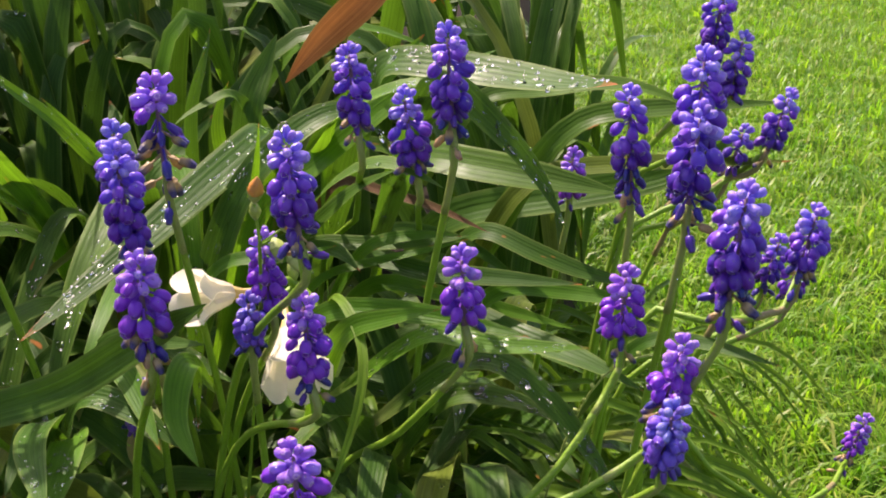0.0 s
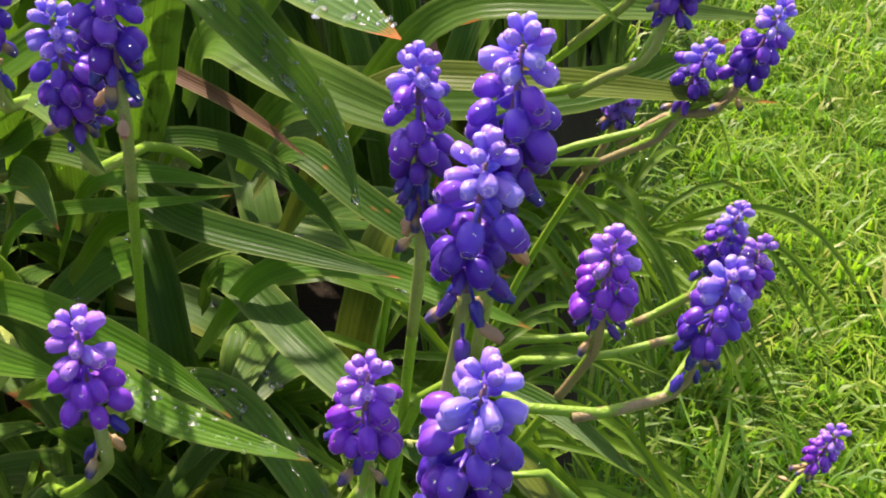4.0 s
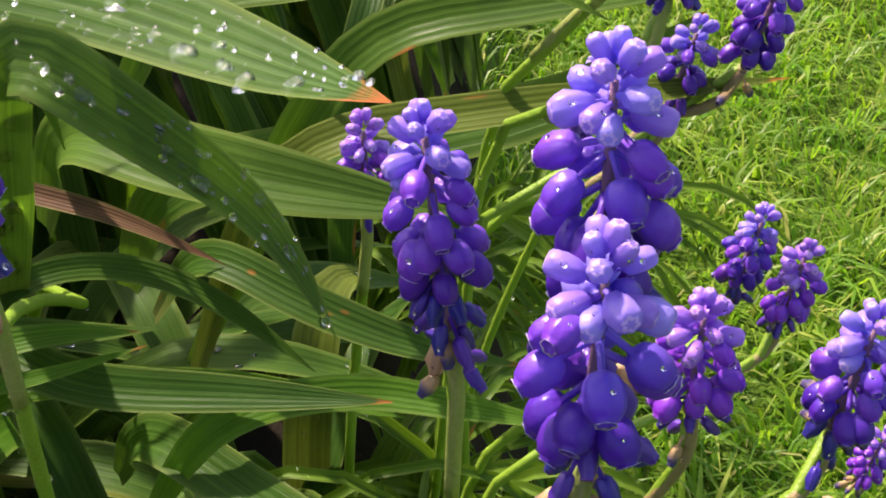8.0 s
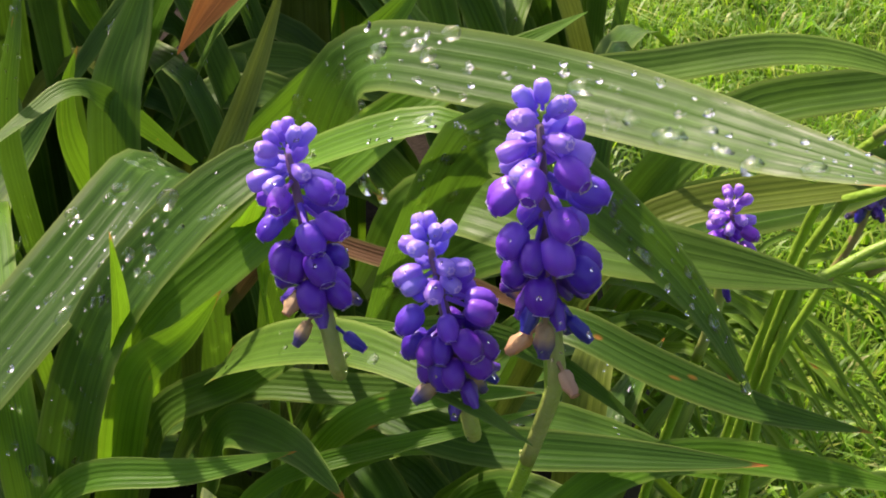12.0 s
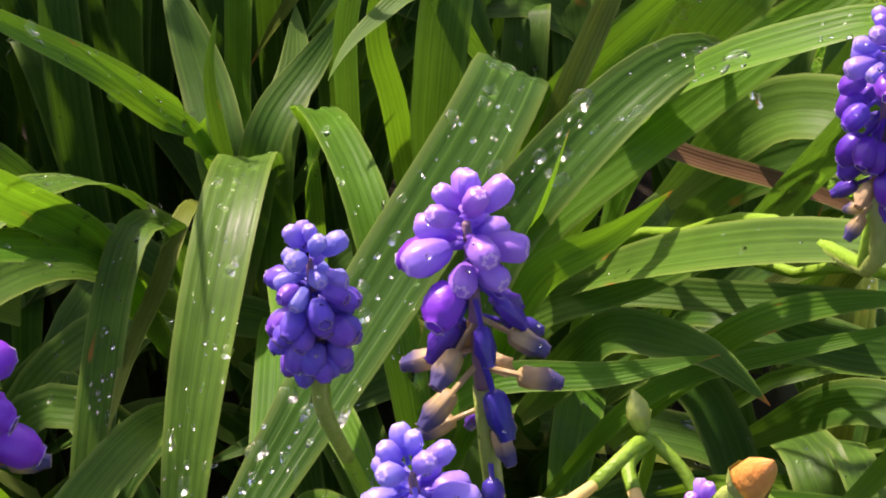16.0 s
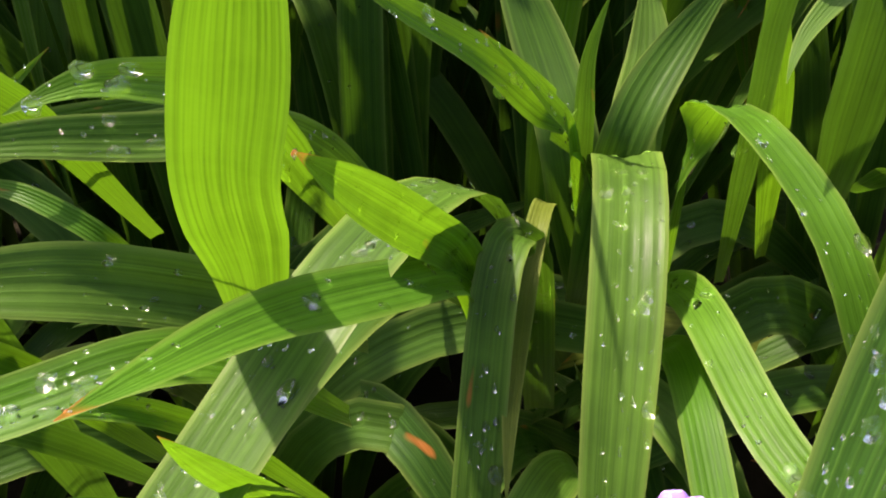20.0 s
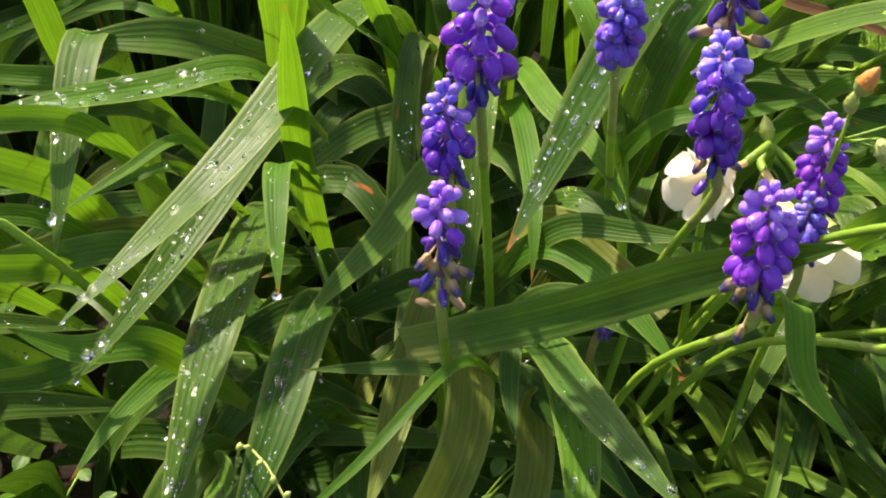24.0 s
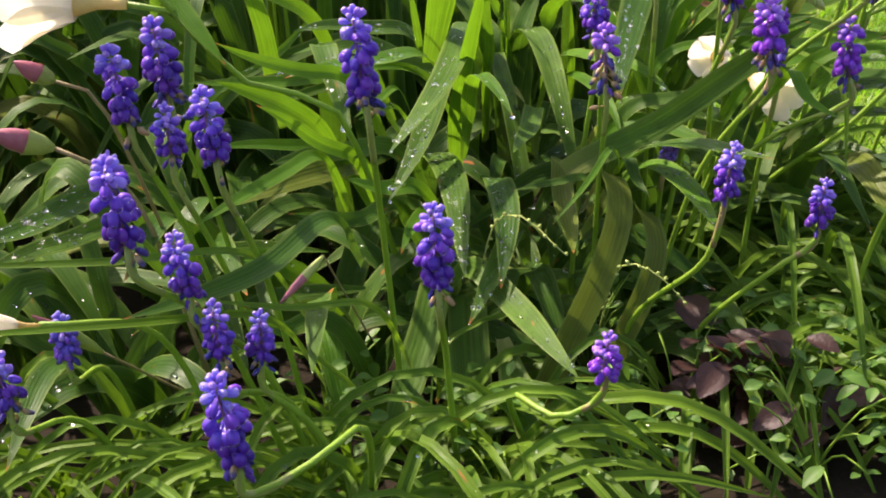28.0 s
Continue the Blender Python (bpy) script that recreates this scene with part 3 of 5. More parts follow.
SPIKES = [
    # tip, length, width, ground, lean, style, faded
    ((-0.030, 0.366, 0.229), 0.029, 0.0140, (-0.062, 0.468), (-0.10, 0.05), "mid", 0.25),
    ((-0.013, 0.362, 0.216), 0.026, 0.0140, (-0.048, 0.458), (-0.15, 0.05), "mid", 0.22),
    ((0.001, 0.355, 0.237), 0.034, 0.0155, (-0.02, 0.40), (-0.05, 0.02), "mid", 0.28),
    ((0.005, 0.318, 0.180), 0.027, 0.0160, (-0.03, 0.37), (-0.05, 0.00), "plum", 0.35),
    ((0.057, 0.357, 0.218), 0.036, 0.0150, (0.05, 0.38), (-0.06, 0.00), "mid", 0.38),
    ((0.076, 0.341, 0.233), 0.034, 0.0175, (0.06, 0.37), (0.02, 0.05), "mid", 0.25),
    ((0.073, 0.326, 0.220), 0.032, 0.0175, (0.05, 0.36), (0.05, 0.00), "mid", 0.40),
    ((0.078, 0.287, 0.210), 0.036, 0.0170, (0.03, 0.33), (0.06, -0.05), "mid", 0.25),
    ((0.122, 0.362, 0.177), 0.026, 0.0150, (0.04, 0.38), (0.16, 0.00), "mid", 0.25),
    ((0.055, 0.328, 0.170), 0.025, 0.0150, (0.02, 0.36), (0.02, 0.00), "plum", 0.35),
    ((0.067, 0.294, 0.163), 0.027, 0.0150, (0.00, 0.34), (0.15, -0.10), "plum", 0.40),
    ((0.062, 0.278, 0.151), 0.020, 0.0150, (0.00, 0.33), (0.10, -0.15), "blue", 0.10),
]
for i, (tip, length, width, base, lean, style, faded) in enumerate(SPIKES):
    grape_hyacinth(tip, length, width, base, lean, style, faded, via=STALKS.get(tip, ()), seed=i + 1, label=PURPLE if style == "plum" else BLUE if style == "blue" else "")
SPIKES = [
    ((0.098, 0.369, 0.176), 0.024, 0.0145, (0.05, 0.40), (0.02, 0.00), "plum", 0.25),
    ((0.136, 0.450, 0.193), 0.028, 0.0140, (0.07, 0.46), (0.30, 0.00), "mid", 0.20),
    ((0.121, 0.457, 0.177), 0.020, 0.0135, (0.06, 0.47), (0.25, 0.00), "mid", 0.30),
    ((0.105, 0.485, 0.153), 0.018, 0.0130, (0.05, 0.49), (0.20, 0.00), "blue", 0.20),
    ((0.111, 0.433, 0.219), 0.026, 0.0130, (0.05, 0.47), (0.20, 0.05), "mid", 0.20),
    ((0.104, 0.440, 0.235), 0.030, 0.0140, (0.05, 0.48), (0.15, 0.05), "mid", 0.20),
    ((0.138, 0.449, 0.133), 0.024, 0.0135, (0.05, 0.45), (0.25, 0.00), "mid", 0.20),
    ((0.143, 0.435, 0.133), 0.022, 0.0135, (0.05, 0.44), (0.22, 0.00), "plum", 0.15),
    ((0.0495, 0.431, 0.175), 0.020, 0.0130, (0.03, 0.46), (0.05, 0.00), "plum", 0.15),
    ((-0.082, 0.294, 0.188), 0.029, 0.0165, (-0.115, 0.36), (-0.02, 0.00), "plum", 0.45),
    ((-0.084, 0.337, 0.226), 0.029, 0.0185, (-0.07, 0.38), (-0.06, 0.05), "plum", 0.66),
    ((-0.091, 0.314, 0.213), 0.031, 0.0150, (-0.10, 0.38), (-0.08, 0.00), "mid", 0.20),
    ((-0.041, 0.294, 0.222), 0.033, 0.0150, (-0.095, 0.385), (-0.08, 0.00), "mid", 0.28),
]
for i, (tip, length, width, base, lean, style, faded) in enumerate(SPIKES):
    grape_hyacinth(tip, length, width, base, lean, style, faded, via=STALKS.get(tip, ()), seed=i + 21, label=PURPLE if style == "plum" else BLUE if style == "blue" else "")
SPIKES = [
    ((-0.055, 0.335, 0.179), 0.026, 0.0140, (-0.09, 0.385), (-0.05, 0.00), "plum", 0.15),
    ((-0.059, 0.327, 0.162), 0.018, 0.0120, (-0.06, 0.36), (-0.02, 0.00), "blue", 0.10),
    ((-0.039, 0.301, 0.173), 0.030, 0.0150, (-0.10, 0.375), (-0.03, 0.00), "plum", 0.18),
    ((-0.036, 0.244, 0.160), 0.026, 0.0170, (-0.04, 0.30), (-0.03, -0.05), "plum", 0.25),
    ((-0.098, 0.348, 0.121), 0.019, 0.0110, (-0.10, 0.38), (0.25, 0.00), "blue", 0.15),
    ((-0.141, 0.330, 0.2225), 0.027, 0.0190, (-0.13, 0.38), (-0.02, 0.00), "plum", 0.22),
    ((-0.149, 0.323, 0.199), 0.026, 0.0140, (-0.15, 0.37), (-0.03, 0.00), "mid", 0.42),
    ((-0.151, 0.307, 0.182), 0.027, 0.0160, (-0.145, 0.35), (0.00, 0.00), "plum", 0.72),
    ((-0.103, 0.358, 0.206), 0.021, 0.0150, (-0.09, 0.41), (0.02, 0.00), "blue", 0.05),
    ((-0.270, 0.236, 0.216), 0.034, 0.0155, (-0.25, 0.31), (-0.06, -0.03), "mid", 0.20),
    ((-0.259, 0.190, 0.161), 0.031, 0.0140, (-0.24, 0.26), (0.00, -0.05), "mid", 0.20),
    ((-0.130, 0.233, 0.149), 0.022, 0.0125, (-0.16, 0.31), (0.12, -0.10), "mid", 0.12),
    ((-0.079, 0.250, 0.121), 0.020, 0.0120, (-0.11, 0.32), (0.10, -0.08), "mid", 0.12),
]
for i, (tip, length, width, base, lean, style, faded) in enumerate(SPIKES):
    grape_hyacinth(tip, length, width, base, lean, style, faded, via=STALKS.get(tip, ()), seed=i + 41, label=PURPLE if style == "plum" else BLUE if style == "blue" else "")
SPIKES = [
    ((-0.196, 0.200, 0.098), 0.017, 0.0125, (-0.20, 0.27), (0.10, -0.10), "plum", 0.05),
    ((-0.335, 0.161, 0.131), 0.036, 0.0155, (-0.28, 0.26), (-0.10, -0.08), "mid", 0.20),
    ((-0.339, 0.222, 0.154), 0.026, 0.0130, (-0.29, 0.28), (-0.10, -0.05), "mid", 0.20),
    ((-0.358, 0.311, 0.158), 0.020, 0.0125, (-0.32, 0.36), (-0.10, -0.02), "mid", 0.25),
    ((-0.322, 0.247, 0.194), 0.028, 0.0140, (-0.29, 0.31), (-0.08, -0.03), "mid", 0.18),
    ((-0.384, 0.273, 0.111), 0.018, 0.0120, (-0.36, 0.34), (-0.05, 0.00), "blue", 0.10),
    ((-0.406, 0.250, 0.111), 0.024, 0.0140, (-0.36, 0.30), (-0.10, 0.00), "mid", 0.30),
    ((-0.314, 0.2296, 0.1174), 0.022, 0.0115, (-0.28, 0.25), (0.05, -0.05), "mid", 0.25),
    ((-0.3298, 0.2237, 0.1269), 0.026, 0.0120, (-0.28, 0.27), (0.00, -0.05), "mid", 0.30),
    ((-0.3336, 0.286, 0.1804), 0.022, 0.0125, (-0.30, 0.32), (-0.02, 0.00), "mid", 0.25),
    ((-0.350, 0.318, 0.197), 0.032, 0.0170, (-0.31, 0.37), (-0.10, 0.00), "mid", 0.20),
    ((-0.356, 0.209, 0.1856), 0.032, 0.0155, (-0.30, 0.28), (-0.10, -0.03), "mid", 0.22),
    ((-0.332, 0.348, 0.200), 0.035, 0.0175, (-0.30, 0.40), (-0.08, 0.00), "mid", 0.40),
]
for i, (tip, length, width, base, lean, style, faded) in enumerate(SPIKES):
    grape_hyacinth(tip, length, width, base, lean, style, faded, via=STALKS.get(tip, ()), seed=i + 61, label=PURPLE if style == "plum" else BLUE if style == "blue" else "")
grape_hyacinth((0.191, 0.466, 0.040), 0.027, 0.0125, (0.09, 0.45), (0.30, 0), "plum", 0.35, 0.8, via=[(0.0795, 0.3982, 0.0636), (0.1104, 0.4093, 0.0419), (0.1464, 0.4225, 0.0141), (0.1669, 0.4393, 0.0169)], seed=90)
grape_hyacinth((0.215, 0.450, 0.005), 0.018, 0.0125, (0.12, 0.45), (0.20, 0), "mid", 0.20, via=[(0.18, 0.45, -0.05)], seed=91)

# ---- strap-leaved plants ----
CLUMP = "clump of wet pleated green strap leaves with scorched tips"


def leaf(plant, points, width, material=LEAF, label="", **shape):
    v, f, uv = ribbon(points, width, **shape)
    o = plant.location
    return part("leaf", [p - o for p in v], f, material, plant, label, uv)


front = thing("freesia_plant", (-0.13, 0.48, 0.0), CLUMP, "plant", "freesia clumps")
leaf(front, [(-0.125, 0.50, 0.02), (-0.129, 0.487, 0.125), (-0.128, 0.473, 0.146), (-0.131, 0.440, 0.144), (-0.137, 0.40, 0.122), (-0.142, 0.365, 0.085)], 0.0140, drops=60, face=(0, -0.3, 1), start=0.8)
leaf(front, [(-0.146, 0.472, 0.07), (-0.147, 0.469, 0.115), (-0.150, 0.460, 0.138), (-0.154, 0.450, 0.139), (-0.158, 0.42, 0.122), (-0.163, 0.385, 0.085)], 0.0088, blunt=1, start=0.8, drops=35)
leaf(front, [(-0.118, 0.49, 0.08), (-0.114, 0.476, 0.154), (-0.103, 0.444, 0.160), (-0.098, 0.424, 0.157), (-0.092, 0.40, 0.125), (-0.09, 0.38, 0.08)], 0.0098, LEAF_YOUNG, drops=35, face=(0.3, -0.3, 1), start=0.7)
leaf(front, [(-0.074, 0.48, 0.05), (-0.067, 0.466, 0.165), (-0.072, 0.440, 0.173), (-0.107, 0.385, 0.152), (-0.133, 0.335, 0.139)], 0.0165, face=(0.2, -0.4, 1), drops=110, pleat=0.03, start=0.7, fold=0.08)
leaf(front, [(-0.140, 0.486, 0.07), (-0.157, 0.472, 0.135), (-0.174, 0.428, 0.163), (-0.205, 0.370, 0.150), (-0.245, 0.3165, 0.136)], 0.0145, face=(-0.1, -0.3, 1), drops=80, start=0.7, fold=0.08)
leaf(front, [(-0.150, 0.478, 0.09), (-0.172, 0.455, 0.130), (-0.197, 0.405, 0.140), (-0.222, 0.352, 0.129), (-0.247, 0.320, 0.1125)], 0.0125, drops=90)
leaf(front, [(-0.1957, 0.4279, 0.1443), (-0.1931, 0.4212, 0.1623), (-0.1900, 0.4081, 0.1896), (-0.1845, 0.3996, 0.2097), (-0.1805, 0.3947, 0.2251), (-0.1773, 0.3932, 0.2382), (-0.1749, 0.3951, 0.2493)], 0.0152, LEAF_YOUNG, face=(0.1, -0.8, 0.6), fold=0.08, start=0.6)
leaf(front, [(-0.185, 0.43, 0.06), (-0.1905, 0.41, 0.115), (-0.189, 0.385, 0.155), (-0.1855, 0.355, 0.2015)], 0.0088, LEAF_YOUNG, face=(0.1, -0.9, 0.3), drops=10)
leaf(front, [(-0.190, 0.40, 0.10), (-0.192, 0.365, 0.150), (-0.191, 0.335, 0.152), (-0.190, 0.315, 0.144)], 0.0075, LEAF_YOUNG, drops=14)
leaf(front, [(-0.195, 0.455, 0.05), (-0.2015, 0.4314, 0.089), (-0.206, 0.390, 0.108), (-0.213, 0.335, 0.111), (-0.224, 0.287, 0.087)], 0.0150, drops=120, face=(0, -0.4, 1), fold=0.06)
leaf(front, [(-0.175, 0.40, 0.05), (-0.185, 0.365, 0.100), (-0.195, 0.316, 0.099), (-0.208, 0.289, 0.078)], 0.0140, drops=70)
leaf(front, [(-0.140, 0.37, 0.06), (-0.121, 0.337, 0.104), (-0.117, 0.30, 0.106), (-0.122, 0.2585, 0.0995)], 0.0120, LEAF_YOUNG, drops=40)
leaf(front, [(-0.138, 0.36, 0.07), (-0.126, 0.335, 0.110), (-0.118, 0.294, 0.127), (-0.101, 0.2545, 0.129)], 0.0105, drops=30)
leaf(front, [(-0.160, 0.335, 0.108), (-0.150, 0.328, 0.116), (-0.120, 0.324, 0.127), (-0.090, 0.310, 0.150), (-0.0635, 0.2904, 0.1727)], 0.0120, face=(0.1, -0.8, 0.6), start=0.9)
leaf(front, [(-0.135, 0.36, 0.08), (-0.120, 0.348, 0.112), (-0.100, 0.338, 0.112), (-0.083, 0.327, 0.105)], 0.0095, drops=20)
leaf(front, [(-0.245, 0.45, 0.05), (-0.250, 0.428, 0.155), (-0.252, 0.415, 0.163), (-0.253, 0.38, 0.148), (-0.254, 0.352, 0.130)], 0.0130, drops=20, face=(0, -0.4, 1))
leaf(front, [(-0.180, 0.447, 0.125), (-0.186, 0.441, 0.134), (-0.2006, 0.4373, 0.140), (-0.215, 0.431, 0.150), (-0.2293, 0.4245, 0.158), (-0.258, 0.420, 0.160)], 0.0140, face=(0, -0.6, 0.8), start=0.9, drops=12)
leaf(front, [(-0.212, 0.450, 0.11), (-0.2239, 0.4465, 0.1448), (-0.2345, 0.450, 0.152), (-0.2455, 0.4545, 0.1545), (-0.262, 0.460, 0.150)], 0.0045, LEAF_YOUNG)
leaf(front, [(-0.200, 0.40, 0.04), (-0.215, 0.36, 0.09), (-0.235, 0.325, 0.100), (-0.247, 0.302, 0.096)], 0.0080, LEAF_YOUNG)

side = thing("freesia_plant", (-0.05, 0.48, 0.0), CLUMP, "plant", "freesia clumps")
leaf(side, [(-0.06, 0.50, 0.08), (-0.028, 0.440, 0.195), (-0.008, 0.421, 0.208), (0.015, 0.406, 0.2085), (0.0388, 0.380, 0.211), (0.0538, 0.3595, 0.2155)], 0.0142, drops=110, face=(0.1, -0.7, 0.7), fold=0.05, pleat=0.008, taper=0.74, wet=1.2, n=44)
leaf(side, [(-0.03, 0.44, 0.12), (-0.004, 0.402, 0.204), (0.011, 0.396, 0.198), (0.0325, 0.397, 0.175), (0.0425, 0.385, 0.158)], 0.0118, drops=60, face=(0.3, -0.75, 0.6), wet=1.2)
leaf(side, [(-0.05, 0.42, 0.10), (-0.03, 0.405, 0.141), (-0.01, 0.404, 0.148), (0.0068, 0.403, 0.148)], 0.0062, LEAF_YOUNG)
leaf(side, [(-0.05, 0.47, 0.08), (-0.045, 0.43, 0.175), (-0.02, 0.412, 0.200), (-0.003, 0.409, 0.2055), (0.002, 0.401, 0.198), (0.004, 0.397, 0.190)], 0.0100, LEAF_YOUNG, drops=25, face=(0.2, -0.4, 1))
leaf(side, [(-0.07, 0.46, 0.10), (-0.05, 0.41, 0.155), (-0.022, 0.371, 0.187), (0.0, 0.35, 0.185)], 0.0100, drops=10)
leaf(side, [(-0.10, 0.43, 0.05), (-0.077, 0.418, 0.14), (-0.069, 0.409, 0.165), (-0.064, 0.399, 0.192)], 0.0070, LEAF_YOUNG, face=(0.7, -0.6, 0.3))
leaf(side, [(-0.09, 0.42, 0.08), (-0.07, 0.41, 0.15), (-0.058, 0.403, 0.165), (-0.047, 0.396, 0.181)], 0.0085, LEAF_YOUNG, face=(0.3, -0.7, 0.6))
leaf(side, [(-0.04, 0.37, 0.10), (-0.005, 0.345, 0.137), (0.012, 0.335, 0.138), (0.045, 0.325, 0.142)], 0.0080, LEAF_YOUNG, drops=30)
leaf(side, [(-0.03, 0.38, 0.08), (0.01, 0.365, 0.118), (0.035, 0.35, 0.110), (0.06, 0.335, 0.08)], 0.0090, drops=40)
leaf(side, [(-0.10, 0.40, 0.08), (-0.08, 0.41, 0.15), (-0.061, 0.415, 0.178), (-0.035, 0.43, 0.19), (-0.02, 0.44, 0.17)], 0.0130, drops=50)
leaf(side, [(0.00, 0.47, 0.08), (0.045, 0.455, 0.17), (0.080, 0.452, 0.182), (0.135, 0.452, 0.185)], 0.0105, face=(0.1, -0.6, 0.8))
leaf(side, [(0.00, 0.46, 0.08), (0.03, 0.45, 0.15), (0.07, 0.45, 0.160), (0.14, 0.455, 0.160)], 0.0090, LEAF_OLD)
leaf(front, [(-0.1878, 0.4761, 0.1258), (-0.1982, 0.4536, 0.1737), (-0.2064, 0.4420, 0.1840), (-0.2155, 0.4339, 0.1908), (-0.2261, 0.4258, 0.1901)], 0.0092, LEAF_YOUNG, drops=25, face=(0.22, -0.64, 0.73))
leaf(front, [(-0.1743, 0.4895, 0.1098), (-0.1940, 0.4736, 0.1507), (-0.2168, 0.4645, 0.1574), (-0.2434, 0.4553, 0.1645), (-0.2613, 0.4475, 0.1647)], 0.0100, drops=40, face=(0.22, -0.62, 0.76))
leaf(front, [(-0.1305, 0.5033, 0.0891), (-0.1372, 0.4825, 0.1407), (-0.1405, 0.4761, 0.1489), (-0.1544, 0.4629, 0.1729), (-0.1692, 0.4513, 0.1914), (-0.1792, 0.4433, 0.2059)], 0.0082, LEAF_YOUNG, drops=25, face=(-0.4, -0.5, 0.8))
leaf(front, [(-0.1348, 0.4963, 0.0956), (-0.1394, 0.4750, 0.1476), (-0.1427, 0.4655, 0.1598), (-0.1495, 0.4538, 0.1774), (-0.1560, 0.4492, 0.1878)], 0.0052, LEAF_YOUNG, drops=12, face=(0.4, -0.5, 0.6))
leaf(front, [(-0.1365, 0.5005, 0.0808), (-0.1363, 0.4858, 0.1368), (-0.1362, 0.4822, 0.1479), (-0.1360, 0.4812, 0.1618), (-0.1317, 0.4810, 0.1764)], 0.0045, face=(-0.05, -0.64, 0.76))
leaf(front, [(-0.1336, 0.4833, 0.0827), (-0.1382, 0.4930, 0.1300), (-0.1425, 0.5094, 0.1414), (-0.1495, 0.5270, 0.1544), (-0.1556, 0.5400, 0.1622)], 0.0135, face=(-0.03, -0.67, 0.75))
leaf(front, [(-0.1302, 0.4789, 0.0914), (-0.1251, 0.4909, 0.1340), (-0.1198, 0.5116, 0.1420), (-0.1193, 0.5295, 0.1547)], 0.0120, face=(-0.09, -0.67, 0.74))
leaf(front, [(-0.1379, 0.4796, 0.0928), (-0.1268, 0.4876, 0.1380), (-0.1149, 0.5048, 0.1489), (-0.1022, 0.5118, 0.1634)], 0.0110, face=(-0.11, -0.67, 0.74))
leaf(front, [(-0.0692, 0.4989, 0.1482), (-0.0852, 0.4759, 0.1818), (-0.0937, 0.4679, 0.1810), (-0.1020, 0.4582, 0.1783), (-0.1060, 0.4489, 0.1756)], 0.0055, twist=1.0, face=(-0.21, -0.67, 0.71))
leaf(front, [(-0.1234, 0.4753, 0.0947), (-0.1197, 0.4459, 0.1333), (-0.1122, 0.4033, 0.1403), (-0.1023, 0.3818, 0.1399), (-0.0949, 0.3571, 0.1295)], 0.0085, LEAF_YOUNG, drops=20, face=(-0.12, -0.56, 0.82))
leaf(front, [(-0.1218, 0.4674, 0.0880), (-0.1211, 0.4375, 0.1250), (-0.1200, 0.3984, 0.1287), (-0.1208, 0.3716, 0.1234), (-0.1233, 0.3542, 0.1134)], 0.0075, LEAF_YOUNG, face=(-0.10, -0.54, 0.84))
leaf(front, [(-0.1408, 0.5069, 0.0978), (-0.1449, 0.4777, 0.1283), (-0.1497, 0.4527, 0.1230), (-0.1523, 0.4274, 0.1248), (-0.1537, 0.4048, 0.1220)], 0.0048, LEAF_OLD, face=(-0.01, -0.55, 0.84))
leaf(front, [(-0.1374, 0.4425, 0.0804), (-0.1458, 0.4143, 0.1169), (-0.1654, 0.3674, 0.1206), (-0.1788, 0.3421, 0.1241), (-0.1869, 0.3274, 0.1239)], 0.0100, face=(0.02, -0.47, 0.88))
leaf(front, [(-0.1249, 0.4076, 0.0862), (-0.1096, 0.3838, 0.1211), (-0.0919, 0.3656, 0.1209), (-0.0696, 0.3554, 0.1130)], 0.0085, drops=20, face=(-0.18, -0.46, 0.87))
leaf(front, [(-0.1297, 0.4041, 0.0847), (-0.1161, 0.3791, 0.1166), (-0.1025, 0.3620, 0.1134), (-0.0890, 0.3386, 0.1111)], 0.0115, LEAF_OLD, blunt=1, face=(-0.15, -0.44, 0.88))
leaf(front, [(-0.2078, 0.4139, 0.1081), (-0.2220, 0.3891, 0.1435), (-0.2341, 0.3749, 0.1439), (-0.2507, 0.3578, 0.1416)], 0.0038, LEAF_YOUNG, face=(0.22, -0.51, 0.83))
leaf(front, [(-0.1834, 0.4318, 0.1145), (-0.2022, 0.4129, 0.1523), (-0.2287, 0.3975, 0.1562), (-0.2551, 0.3838, 0.1603), (-0.2765, 0.3810, 0.1581)], 0.0105, LEAF_YOUNG, drops=60, face=(0, -0.4, 1))
leaf(front, [(-0.2470, 0.4133, 0.0714), (-0.2587, 0.3947, 0.1217), (-0.2749, 0.3801, 0.1428), (-0.2954, 0.3731, 0.1566), (-0.3088, 0.3673, 0.1643)], 0.0110, LEAF_YOUNG, face=(0.3, -0.8, 0.4))
leaf(front, [(-0.2373, 0.3926, 0.0767), (-0.2577, 0.3810, 0.1192), (-0.2813, 0.3769, 0.1279), (-0.2994, 0.3599, 0.1360), (-0.3187, 0.3521, 0.1397)], 0.0065, LEAF_YOUNG, face=(0.19, -0.66, 0.72))
leaf(front, [(-0.2244, 0.4163, 0.0648), (-0.2404, 0.3941, 0.1051), (-0.2707, 0.3674, 0.1150), (-0.2975, 0.3476, 0.1177), (-0.3174, 0.3366, 0.1164)], 0.0130, LEAF_OLD, face=(0.17, -0.65, 0.75))
leaf(front, [(-0.1849, 0.4164, 0.1062), (-0.2063, 0.4059, 0.1458), (-0.2400, 0.4018, 0.1532), (-0.2843, 0.3963, 0.1569)], 0.0045, LEAF_YOUNG, drops=20, face=(0.11, -0.72, 0.69))
leaf(front, [(-0.2218, 0.4324, 0.1031), (-0.2436, 0.4243, 0.1413), (-0.2746, 0.4243, 0.1460), (-0.3175, 0.4254, 0.1509)], 0.0070, LEAF_YOUNG, face=(0.17, -0.71, 0.68))
leaf(front, [(-0.2145, 0.4206, 0.1069), (-0.2357, 0.4068, 0.1432), (-0.2652, 0.3988, 0.1451), (-0.2888, 0.3934, 0.1428)], 0.0055, face=(0.16, -0.70, 0.70))
